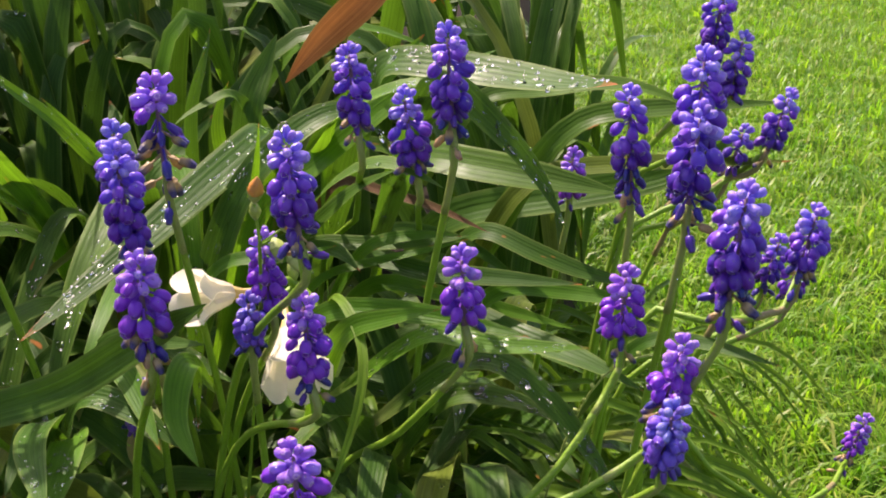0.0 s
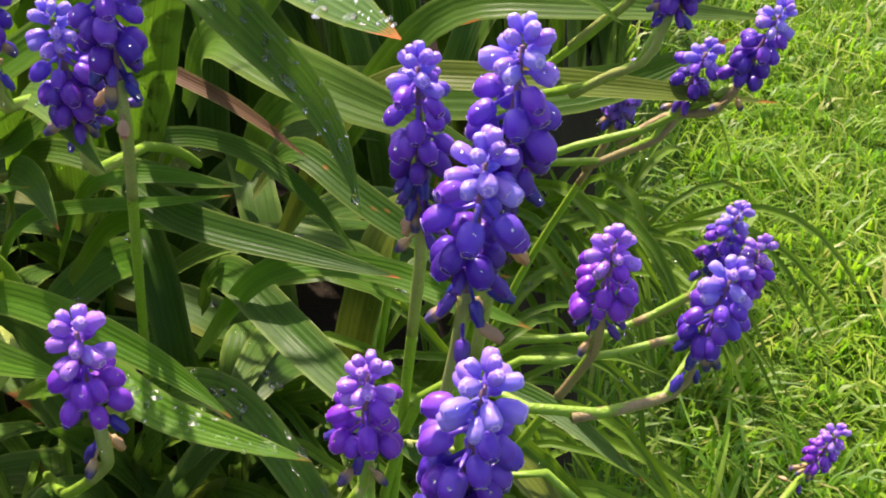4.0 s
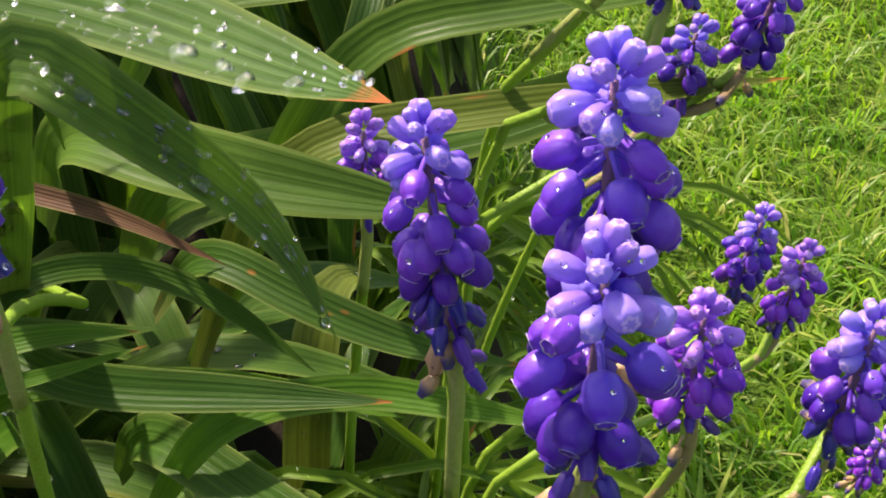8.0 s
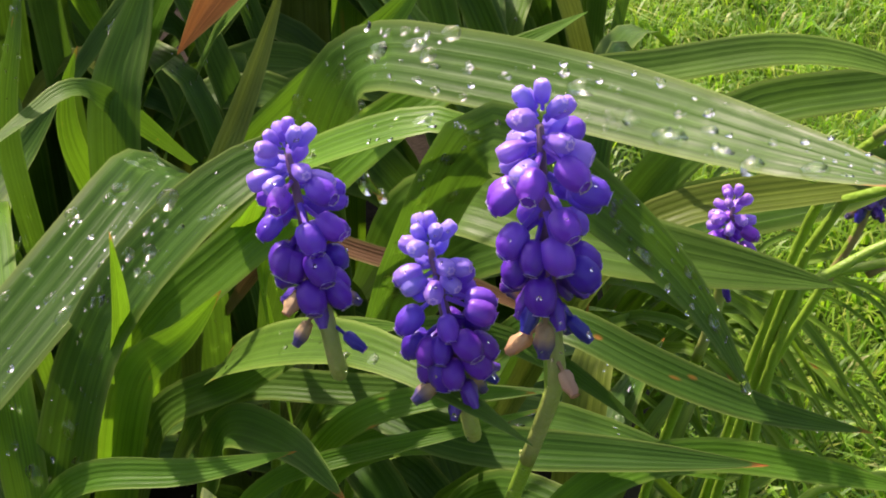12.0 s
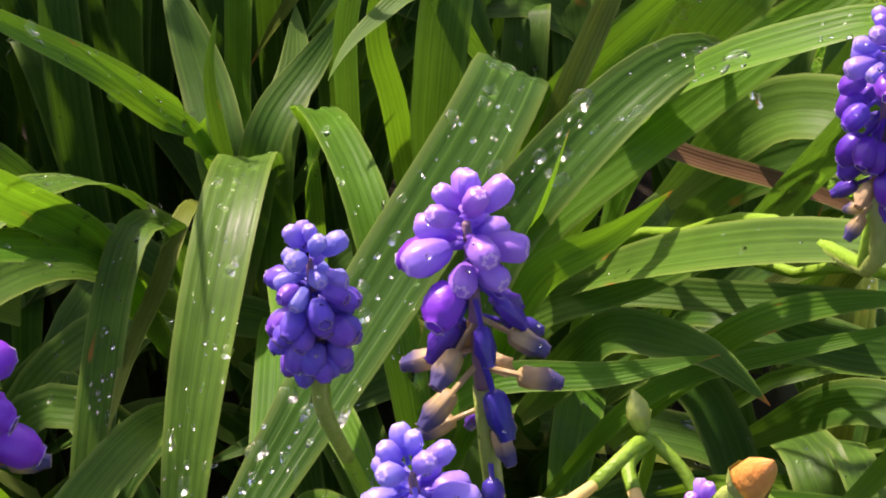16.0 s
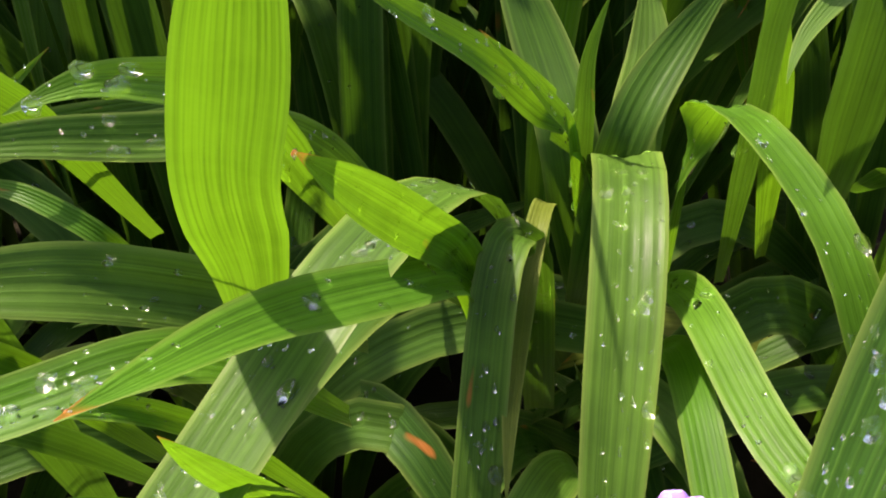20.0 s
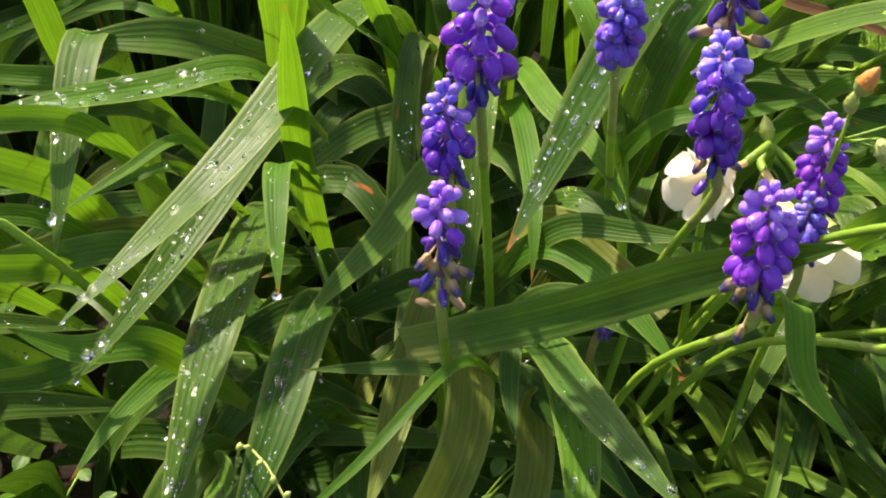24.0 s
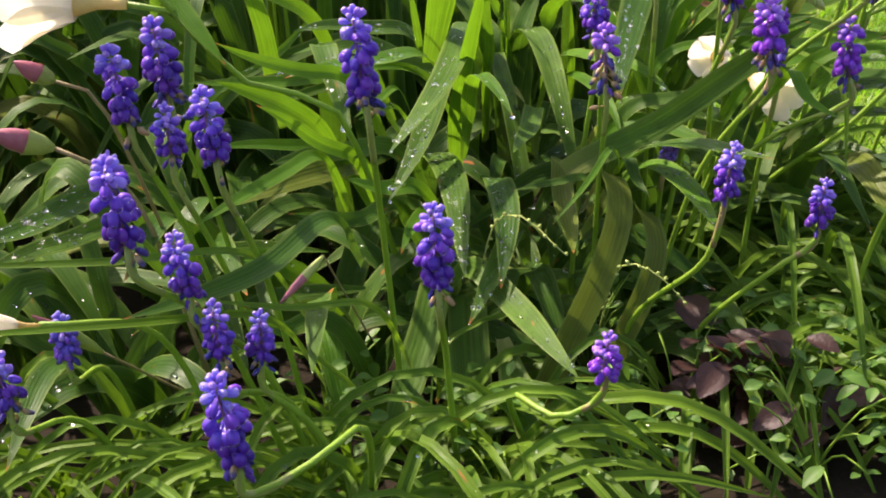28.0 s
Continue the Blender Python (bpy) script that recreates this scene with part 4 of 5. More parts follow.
leaf(front, [(-0.3311, 0.4798, 0.0843), (-0.3109, 0.4753, 0.1273), (-0.2715, 0.4821, 0.1431), (-0.2416, 0.4830, 0.1669)], 0.0055, LEAF_YOUNG, drops=12, face=(0.15, -0.74, 0.66))
leaf(front, [(-0.3189, 0.4940, 0.0814), (-0.2988, 0.4850, 0.1254), (-0.2522, 0.4826, 0.1465), (-0.2016, 0.4835, 0.1549)], 0.0090, face=(0.12, -0.75, 0.65))
leaf(front, [(-0.2058, 0.4086, 0.0966), (-0.2236, 0.3879, 0.1344), (-0.2367, 0.3785, 0.1366), (-0.2492, 0.3727, 0.1351)], 0.0035, LEAF_YOUNG, drops=12, face=(0.11, -0.68, 0.72))
leaf(front, [(-0.1327, 0.3338, 0.0930), (-0.1469, 0.3091, 0.1258), (-0.1706, 0.2812, 0.1221), (-0.1915, 0.2679, 0.1118)], 0.0030, LEAF_YOUNG, face=(-0.02, -0.59, 0.81))
leaf(front, [(-0.1255, 0.3308, 0.0689), (-0.1473, 0.3257, 0.1053), (-0.1680, 0.3284, 0.1065), (-0.1879, 0.3296, 0.1057)], 0.0045, face=(-0.02, -0.62, 0.79))
leaf(front, [(-0.1441, 0.3884, 0.0813), (-0.1512, 0.3624, 0.1058), (-0.1585, 0.3439, 0.0950), (-0.1657, 0.3162, 0.0883), (-0.1719, 0.2964, 0.0848)], 0.0105, LEAF_OLD, face=(-0.04, -0.62, 0.79))
leaf(front, [(-0.0644, 0.3849, 0.0893), (-0.0448, 0.3692, 0.1309), (-0.0218, 0.3602, 0.1386), (0.0090, 0.3464, 0.1402), (0.0268, 0.3336, 0.1415)], 0.0080, LEAF_YOUNG, face=(-0.29, -0.64, 0.71))
leaf(front, [(-0.1348, 0.3826, 0.0834), (-0.1158, 0.3649, 0.1237), (-0.0956, 0.3547, 0.1292), (-0.0766, 0.3439, 0.1336)], 0.0075, face=(-0.16, -0.65, 0.74))
leaf(front, [(-0.1367, 0.3897, 0.0798), (-0.1205, 0.3669, 0.1169), (-0.1074, 0.3548, 0.1185), (-0.0957, 0.3335, 0.1152), (-0.0876, 0.3176, 0.1105)], 0.0085, LEAF_YOUNG, face=(-0.13, -0.64, 0.75))
leaf(front, [(-0.1286, 0.3555, 0.0894), (-0.1314, 0.3291, 0.1127), (-0.1329, 0.3190, 0.1063), (-0.1324, 0.3040, 0.1018)], 0.0060, face=(-0.09, -0.60, 0.79))
leaf(front, [(-0.2085, 0.3528, 0.0701), (-0.2281, 0.3367, 0.1108), (-0.2454, 0.3296, 0.1158), (-0.2632, 0.3306, 0.1240)], 0.0095, LEAF_YOUNG, face=(0.13, -0.62, 0.77))
leaf(front, [(-0.2134, 0.3643, 0.0364), (-0.2232, 0.3382, 0.0637), (-0.2357, 0.3147, 0.0536), (-0.2523, 0.2901, 0.0386), (-0.2723, 0.2641, 0.0181)], 0.0150, face=(-0.16, -0.71, 0.68))
leaf(front, [(-0.2180, 0.3485, 0.0458), (-0.2129, 0.3193, 0.0778), (-0.2053, 0.2876, 0.0733), (-0.2035, 0.2478, 0.0727), (-0.2001, 0.2214, 0.0677)], 0.0115, drops=40, face=(-0.22, -0.71, 0.67))
leaf(front, [(-0.2065, 0.3585, 0.0350), (-0.2115, 0.3328, 0.0579), (-0.2196, 0.3041, 0.0383), (-0.2273, 0.2763, 0.0209), (-0.2351, 0.2475, 0.0012)], 0.0180, face=(-0.19, -0.69, 0.70))
leaf(front, [(-0.2039, 0.3037, 0.0466), (-0.2070, 0.2773, 0.0352), (-0.2073, 0.2498, 0.0230), (-0.2052, 0.2216, 0.0103)], 0.0140, face=(-0.21, -0.64, 0.74))
leaf(front, [(-0.2493, 0.2883, 0.0361), (-0.2512, 0.2543, 0.0336), (-0.2517, 0.2269, 0.0216)], 0.0100, drops=20, face=(-0.15, -0.66, 0.74))
leaf(front, [(-0.1740, 0.3542, 0.0578), (-0.1865, 0.3285, 0.0888), (-0.2048, 0.3027, 0.0829), (-0.2268, 0.2753, 0.0712)], 0.0095, drops=30, face=(-0.22, -0.72, 0.66))
leaf(front, [(-0.2360, 0.3785, 0.0731), (-0.2495, 0.3576, 0.1198), (-0.2706, 0.3374, 0.1383), (-0.2841, 0.3250, 0.1537), (-0.2978, 0.3114, 0.1661)], 0.0075, LEAF_YOUNG, face=(-0.12, -0.80, 0.59))
leaf(front, [(-0.2270, 0.3980, 0.1108), (-0.2462, 0.3822, 0.1532), (-0.2665, 0.3740, 0.1611), (-0.2907, 0.3627, 0.1727), (-0.3070, 0.3547, 0.1836)], 0.0070, LEAF_YOUNG, face=(-0.12, -0.83, 0.55))
leaf(front, [(-0.3433, 0.3998, 0.0645), (-0.3601, 0.3777, 0.1018), (-0.3794, 0.3614, 0.1044), (-0.3937, 0.3347, 0.1119), (-0.4107, 0.3077, 0.1171)], 0.0095, drops=40, face=(0.06, -0.78, 0.62))
leaf(front, [(-0.2114, 0.3813, 0.0833), (-0.2315, 0.3653, 0.1223), (-0.2543, 0.3563, 0.1269), (-0.2748, 0.3465, 0.1312), (-0.2933, 0.3303, 0.1347)], 0.0090, face=(-0.14, -0.79, 0.59))
leaf(front, [(-0.2555, 0.3230, 0.0050), (-0.2705, 0.3133, 0.0559), (-0.2842, 0.3117, 0.0704), (-0.3002, 0.3041, 0.0691), (-0.3150, 0.2989, 0.0874)], 0.0090, face=(-0.09, -0.73, 0.67))
leaf(front, [(-0.2191, 0.3787, 0.0629), (-0.2358, 0.3563, 0.0988), (-0.2554, 0.3394, 0.0998), (-0.2748, 0.3260, 0.1092), (-0.2895, 0.3211, 0.1153)], 0.0080, face=(-0.14, -0.77, 0.63))
leaf(side, [(-0.0487, 0.3649, 0.0877), (-0.0338, 0.3461, 0.1347), (-0.0184, 0.3349, 0.1471), (-0.0011, 0.3251, 0.1549)], 0.0078, LEAF_YOUNG, face=(0.04, -0.74, 0.68))
leaf(side, [(-0.0451, 0.3936, 0.1093), (-0.0370, 0.3652, 0.1422), (-0.0258, 0.3371, 0.1392), (-0.0251, 0.3216, 0.1276), (-0.0316, 0.3089, 0.1094), (-0.0379, 0.2982, 0.0965)], 0.0032, LEAF_NARROW, face=(0.05, -0.70, 0.71))
leaf(side, [(-0.0702, 0.3207, 0.1303), (-0.0713, 0.2943, 0.1534), (-0.0722, 0.2797, 0.1439), (-0.0637, 0.2661, 0.1370)], 0.0075, LEAF_YOUNG, face=(0.17, -0.68, 0.71))
leaf(side, [(-0.0890, 0.4300, 0.0978), (-0.0725, 0.4253, 0.1469), (-0.0542, 0.4289, 0.1625), (-0.0280, 0.4303, 0.1843), (-0.0110, 0.4319, 0.1967), (0.0202, 0.4385, 0.2088)], 0.0115, LEAF_YOUNG, face=(0.2, -0.5, 0.9))
leaf(side, [(-0.0797, 0.4594, 0.1027), (-0.0646, 0.4536, 0.1535), (-0.0410, 0.4570, 0.1780), (-0.0195, 0.4576, 0.1982), (-0.0073, 0.4644, 0.2092)], 0.0130, LEAF_YOUNG, face=(0.3, -0.6, 0.6))
leaf(side, [(-0.0707, 0.4490, 0.1015), (-0.0619, 0.4485, 0.1552), (-0.0504, 0.4583, 0.1793), (-0.0422, 0.4638, 0.1968), (-0.0368, 0.4665, 0.2101)], 0.0060, LEAF_OLD, face=(0.02, -0.71, 0.70))
leaf(side, [(-0.0682, 0.4332, 0.0924), (-0.0540, 0.4112, 0.1366), (-0.0452, 0.4026, 0.1424), (-0.0372, 0.3929, 0.1465), (-0.0291, 0.3836, 0.1424)], 0.0095, face=(-0.00, -0.56, 0.83))
leaf(side, [(-0.0870, 0.4405, 0.0807), (-0.0709, 0.4249, 0.1288), (-0.0523, 0.4162, 0.1440), (-0.0311, 0.4006, 0.1672), (-0.0154, 0.3842, 0.1799)], 0.0085, face=(0.02, -0.59, 0.81))
leaf(side, [(-0.0766, 0.4425, 0.0938), (-0.0563, 0.4272, 0.1333), (-0.0298, 0.4177, 0.1391), (-0.0051, 0.4096, 0.1432), (0.0105, 0.4027, 0.1485)], 0.0070, face=(-0.05, -0.58, 0.81))
leaf(side, [(-0.0683, 0.4091, 0.0864), (-0.0480, 0.4003, 0.1299), (-0.0262, 0.3994, 0.1392), (-0.0073, 0.3983, 0.1442), (0.0088, 0.3981, 0.1488)], 0.0040, LEAF_YOUNG, face=(-0.06, -0.55, 0.84))
leaf(side, [(-0.0803, 0.4809, 0.1266), (-0.0795, 0.4532, 0.1519), (-0.0788, 0.4349, 0.1428), (-0.0776, 0.4153, 0.1320)], 0.0055, face=(0.10, -0.61, 0.79))
leaf(side, [(-0.1025, 0.4079, 0.0998), (-0.0812, 0.3961, 0.1391), (-0.0579, 0.3920, 0.1437), (-0.0374, 0.3892, 0.1500)], 0.0060, LEAF_YOUNG, face=(0.04, -0.54, 0.84))
leaf(side, [(-0.0873, 0.4760, 0.1202), (-0.0813, 0.4797, 0.1728), (-0.0763, 0.4895, 0.1875), (-0.0701, 0.4992, 0.2022)], 0.0120, face=(0.09, -0.75, 0.66))
leaf(side, [(-0.0901, 0.5060, 0.0861), (-0.0944, 0.4962, 0.1426), (-0.0975, 0.4949, 0.1582), (-0.0964, 0.4980, 0.1718), (-0.0916, 0.4986, 0.1819)], 0.0070, LEAF_YOUNG, face=(0.14, -0.70, 0.70))
leaf(side, [(-0.1057, 0.4795, 0.1027), (-0.1041, 0.4719, 0.1597), (-0.1028, 0.4723, 0.1781), (-0.0966, 0.4724, 0.1963), (-0.0945, 0.4803, 0.2081)], 0.0055, drops=10, face=(0.17, -0.71, 0.68))
# darker green than the young leaves, standing in for shade on this arched leaf
leaf(side, [(-0.0286, 0.4751, 0.1228), (-0.0120, 0.4530, 0.1610), (0.0093, 0.4350, 0.1651), (0.0326, 0.4225, 0.1648), (0.0662, 0.4125, 0.1612)], 0.0150, face=(-0.01, -0.67, 0.75))
leaf(side, [(-0.0084, 0.4585, 0.1490), (0.0135, 0.4519, 0.1864), (0.0365, 0.4535, 0.1890), (0.0640, 0.4501, 0.1935), (0.0843, 0.4421, 0.1909), (0.0968, 0.4379, 0.1848)], 0.0080, face=(0.1, -0.6, 0.8))
leaf(side, [(-0.0050, 0.4621, 0.1030), (0.0130, 0.4416, 0.1355), (0.0334, 0.4273, 0.1327), (0.0555, 0.4172, 0.1270), (0.0769, 0.4099, 0.1255)], 0.0085, face=(-0.08, -0.59, 0.80))
leaf(side, [(-0.0038, 0.3993, 0.0937), (0.0166, 0.3991, 0.1264), (0.0425, 0.4089, 0.1235), (0.0638, 0.4024, 0.1231), (0.0841, 0.3954, 0.1220)], 0.0075, LEAF_YOUNG, face=(-0.11, -0.54, 0.83))
leaf(side, [(-0.0497, 0.4476, 0.0941), (-0.0322, 0.4263, 0.1302), (-0.0093, 0.4089, 0.1315), (0.0193, 0.4026, 0.1317), (0.0508, 0.3963, 0.1318)], 0.0090, face=(0.05, -0.56, 0.83))
leaf(side, [(-0.0216, 0.5065, 0.0789), (-0.0015, 0.4924, 0.1205), (0.0491, 0.4770, 0.1373), (0.0947, 0.4707, 0.1491), (0.1283, 0.4802, 0.1644)], 0.0160, face=(0.1, -0.7, 0.7))
leaf(side, [(-0.0490, 0.4233, 0.0923), (-0.0282, 0.4199, 0.1218), (-0.0018, 0.4257, 0.1149), (0.0242, 0.4301, 0.1061), (0.0532, 0.4239, 0.1001)], 0.0075, LEAF_YOUNG, face=(0.16, -0.56, 0.81))
leaf(side, [(-0.0465, 0.4303, 0.1045), (-0.0266, 0.4314, 0.1373), (-0.0058, 0.4410, 0.1351), (0.0150, 0.4350, 0.1286), (0.0350, 0.4240, 0.1155)], 0.0060, face=(0.17, -0.62, 0.77))
leaf(side, [(-0.0145, 0.4339, 0.0791), (0.0015, 0.4108, 0.1148), (0.0254, 0.3882, 0.1158), (0.0505, 0.3651, 0.1161), (0.0674, 0.3511, 0.1126)], 0.0110, face=(0.16, -0.57, 0.80))
leaf(side, [(-0.0207, 0.3865, 0.0597), (0.0000, 0.3720, 0.0981), (0.0239, 0.3644, 0.1020), (0.0451, 0.3509, 0.0987)], 0.0085, drops=30, face=(0.16, -0.53, 0.83))
leaf(side, [(0.0499, 0.3959, 0.0761), (0.0696, 0.3796, 0.1161), (0.0876, 0.3720, 0.1207), (0.1010, 0.3611, 0.1215), (0.1121, 0.3500, 0.1224)], 0.0060, face=(0.02, -0.57, 0.82))
leaf(side, [(-0.0634, 0.4761, 0.1173), (-0.0430, 0.4602, 0.1499), (-0.0264, 0.4538, 0.1480), (-0.0044, 0.4463, 0.1440), (0.0186, 0.4361, 0.1363)], 0.0048, LEAF_DRY, face=(0.24, -0.65, 0.72))
leaf(side, [(-0.0027, 0.5461, 0.2083), (-0.0158, 0.5252, 0.2312), (-0.0335, 0.5078, 0.2148), (-0.0521, 0.4961, 0.1992), (-0.0657, 0.4847, 0.1844)], 0.0145, LEAF_RUST, label="orange-brown dry leaf", face=(0.1, -1, 0.2))
leaf(front, [(-0.3299, 0.3634, 0.1954), (-0.3253, 0.3383, 0.2173), (-0.3223, 0.3273, 0.2089), (-0.3159, 0.3145, 0.1985), (-0.3080, 0.3003, 0.1860)], 0.0080, LEAF_YOUNG, face=(0.03, -0.78, 0.62))
leaf(front, [(-0.2898, 0.2956, 0.0765), (-0.3097, 0.2799, 0.1167), (-0.3575, 0.2615, 0.1294), (-0.3965, 0.2609, 0.1353), (-0.4239, 0.2575, 0.1404)], 0.0032, LEAF_NARROW, face=(0.09, -0.67, 0.74))
leaf(front, [(-0.2886, 0.2742, 0.0570), (-0.3079, 0.2580, 0.0987), (-0.3506, 0.2399, 0.1136), (-0.3969, 0.2310, 0.1230), (-0.4229, 0.2274, 0.1282)], 0.0034, LEAF_NARROW, face=(0.08, -0.64, 0.77))
leaf(front, [(-0.2493, 0.2877, 0.0481), (-0.2668, 0.2687, 0.0907), (-0.2994, 0.2482, 0.1050), (-0.3334, 0.2394, 0.1190)], 0.0034, LEAF_NARROW, face=(-0.01, -0.64, 0.77))
leaf(front, [(-0.2605, 0.3223, 0.0860), (-0.2751, 0.2979, 0.1197), (-0.3069, 0.2621, 0.1170), (-0.3354, 0.2449, 0.1176), (-0.3594, 0.2333, 0.1195)], 0.0095, face=(0.00, -0.66, 0.75))
leaf(front, [(-0.2553, 0.3630, 0.0958), (-0.2700, 0.3387, 0.1326), (-0.2868, 0.3199, 0.1345), (-0.3050, 0.3052, 0.1328), (-0.3293, 0.2803, 0.1315)], 0.0065, LEAF_YOUNG, face=(-0.03, -0.71, 0.70))
leaf(front, [(-0.3434, 0.3762, 0.0890), (-0.3588, 0.3527, 0.1262), (-0.3768, 0.3345, 0.1288), (-0.3931, 0.3097, 0.1305), (-0.4111, 0.2870, 0.1355)], 0.0120, drops=50, face=(0.11, -0.71, 0.70))
leaf(front, [(-0.2302, 0.4821, 0.1186), (-0.2472, 0.4686, 0.1664), (-0.2719, 0.4605, 0.1849), (-0.3034, 0.4605, 0.2156), (-0.3238, 0.4645, 0.2368)], 0.0085, LEAF_YOUNG, face=(-0.05, -0.80, 0.60))
leaf(front, [(-0.2704, 0.4631, 0.1113), (-0.2754, 0.4516, 0.1675), (-0.2809, 0.4478, 0.1903), (-0.2814, 0.4488, 0.2129)], 0.0095, LEAF_YOUNG, face=(-0.03, -0.80, 0.59))
leaf(front, [(-0.1419, 0.3581, 0.0821), (-0.1432, 0.3297, 0.1090), (-0.1447, 0.3078, 0.1004), (-0.1598, 0.2926, 0.0778), (-0.1831, 0.2847, 0.0446), (-0.1969, 0.2812, 0.0228)], 0.0140, LEAF_OLD, blunt=1, start=0.7, taper=0.9, face=(0.3, -0.8, 0.5))
leaf(front, [(-0.1232, 0.3594, 0.0596), (-0.1248, 0.3310, 0.0865), (-0.1265, 0.3092, 0.0778), (-0.1384, 0.2964, 0.0607), (-0.1606, 0.2927, 0.0250), (-0.1756, 0.2871, -0.0011)], 0.0120, LEAF_OLD, blunt=1, start=0.7, face=(0.3, -0.8, 0.5))
leaf(front, [(-0.1570, 0.4720, 0.0844), (-0.1602, 0.4501, 0.1362), (-0.1661, 0.4240, 0.1677), (-0.1704, 0.4001, 0.1939), (-0.1726, 0.3762, 0.2185)], 0.0088, LEAF_YOUNG, drops=25, face=(0.35, -0.75, 0.45))
leaf(front, [(-0.1558, 0.4717, 0.0840), (-0.1603, 0.4480, 0.1338), (-0.1666, 0.4258, 0.1547), (-0.1798, 0.3861, 0.1865), (-0.1830, 0.3353, 0.2267)], 0.0100, LEAF_YOUNG, drops=12, face=(0.06, -0.56, 0.83))


def fan(name_label, centre, count, length, height, seed, sweep=(0, 360), width=(0.009, 0.015), drops=4):
    """A plant whose leaves arch out of one place on the ground."""
    r = random.Random(seed)
    root = thing("freesia_plant", (*centre, ground_z(*centre)), name_label, "plant", "freesia clumps")
    for k in range(count):
        a = radians(r.uniform(*sweep))
        ln = length * r.uniform(0.6, 1.15)
        hi = height * r.uniform(0.55, 1.1)
        d = Vector((math.cos(a), math.sin(a), 0))
        b = Vector((centre[0] + r.uniform(-0.02, 0.02), centre[1] + r.uniform(-0.02, 0.02), ground_z(*centre) - 0.003))
        droop = r.uniform(0.25, 1.0)
        p = [b, b + d * ln * 0.14 + Vector((0, 0, hi * 0.62)), b + d * ln * 0.48 + Vector((0, 0, hi)), b + d * ln * 0.78 + Vector((0, 0, hi * (0.55 + 0.45 * droop))), b + d * ln + Vector((0, 0, hi * droop))]
        if height > 0.2 and p[-1].y < 0.50 and -0.32 < p[-1].x < 0.16:
            continue
        mt = LEAF_YOUNG if (q := r.random()) > 0.95 else LEAF_OLD if q > 0.90 else LEAF if q > 0.62 else LEAF_DEEP
        leaf(root, p, r.uniform(*width), mt, face=(r.uniform(-0.5, 0.5), r.uniform(-0.8, 0), 0.8), twist=r.uniform(-0.7, 0.7), drops=drops, n=16)
    return root


BACK = "dense clump of tall dark green strap leaves behind the flowers"
LOW = "low spreading clump of wet green strap leaves"
for i, (x, y, n, ln, hi) in enumerate([
    (-0.26, 0.60, 22, 0.17, 0.27), (-0.16, 0.62, 22, 0.17, 0.27), (-0.06, 0.60, 22, 0.17, 0.26), (0.02, 0.56, 20, 0.17, 0.22),
    (-0.34, 0.72, 20, 0.20, 0.30), (-0.20, 0.76, 20, 0.20, 0.31), (-0.06, 0.74, 20, 0.20, 0.30), (-0.45, 0.58, 16, 0.15, 0.17), (0.06, 0.68, 18, 0.2, 0.26),
    (-0.5, 0.8, 16, 0.22, 0.30), (-0.36, 0.92, 16, 0.22, 0.33), (-0.12, 0.92, 16, 0.22, 0.33), (-0.62, 0.62, 14, 0.2, 0.24), (-0.6, 0.95, 12, 0.22, 0.33), (0.08, 0.86, 14, 0.2, 0.28),
    # the upright fans 0.06 long are added only to shade the leaves in front
    (-0.75, 0.5, 16, 0.22, 0.24), (-0.8, 0.75, 16, 0.24, 0.28), (-0.62, 0.42, 16, 0.2, 0.18), (-0.52, 0.36, 16, 0.16, 0.13), (-0.95, 0.6, 14, 0.26, 0.26), (-0.48, 0.44, 16, 0.15, 0.13), (-0.56, 0.50, 16, 0.16, 0.16), (-0.46, 0.34, 14, 0.14, 0.09), (-0.78, 1.0, 14, 0.26, 0.33), (-0.3, 1.1, 14, 0.26, 0.33), (0.0, 1.1, 14, 0.26, 0.3), (-0.55, 1.2, 14, 0.26, 0.33), (0.12, 1.0, 12, 0.2, 0.26), (-0.34, 0.62, 18, 0.18, 0.24), (-0.44, 0.70, 18, 0.2, 0.26), (-0.43, 0.86, 18, 0.22, 0.30), (-0.54, 0.72, 16, 0.2, 0.26), (-0.66, 0.85, 16, 0.24, 0.3), (-0.25, 0.86, 16, 0.22, 0.32), (-0.9, 0.9, 14, 0.26, 0.3), (-0.55, 0.60, 16, 0.18, 0.22), (-0.27, 0.57, 20, 0.14, 0.19), (-0.25, 0.545, 9, 0.06, 0.285), (-0.19, 0.55, 9, 0.06, 0.28), (-0.13, 0.555, 8, 0.06, 0.27), (-0.06, 0.545, 8, 0.06, 0.25), (-0.20, 0.58, 20, 0.14, 0.19), (-0.34, 0.56, 20, 0.14, 0.18), (-0.13, 0.57, 18, 0.14, 0.19), (-0.30, 0.66, 20, 0.16, 0.19), (-0.22, 0.68, 20, 0.16, 0.19), (-0.38, 0.64, 20, 0.16, 0.19),
]):
    away = math.degrees(math.atan2(y - 0.45, x + 0.17))
    fan(BACK, (x, y), n, ln, hi, 100 + i, (away - 85, away + 85) if x < -0.1 else (max(48, away - 85), max(48, away - 85) + 140))
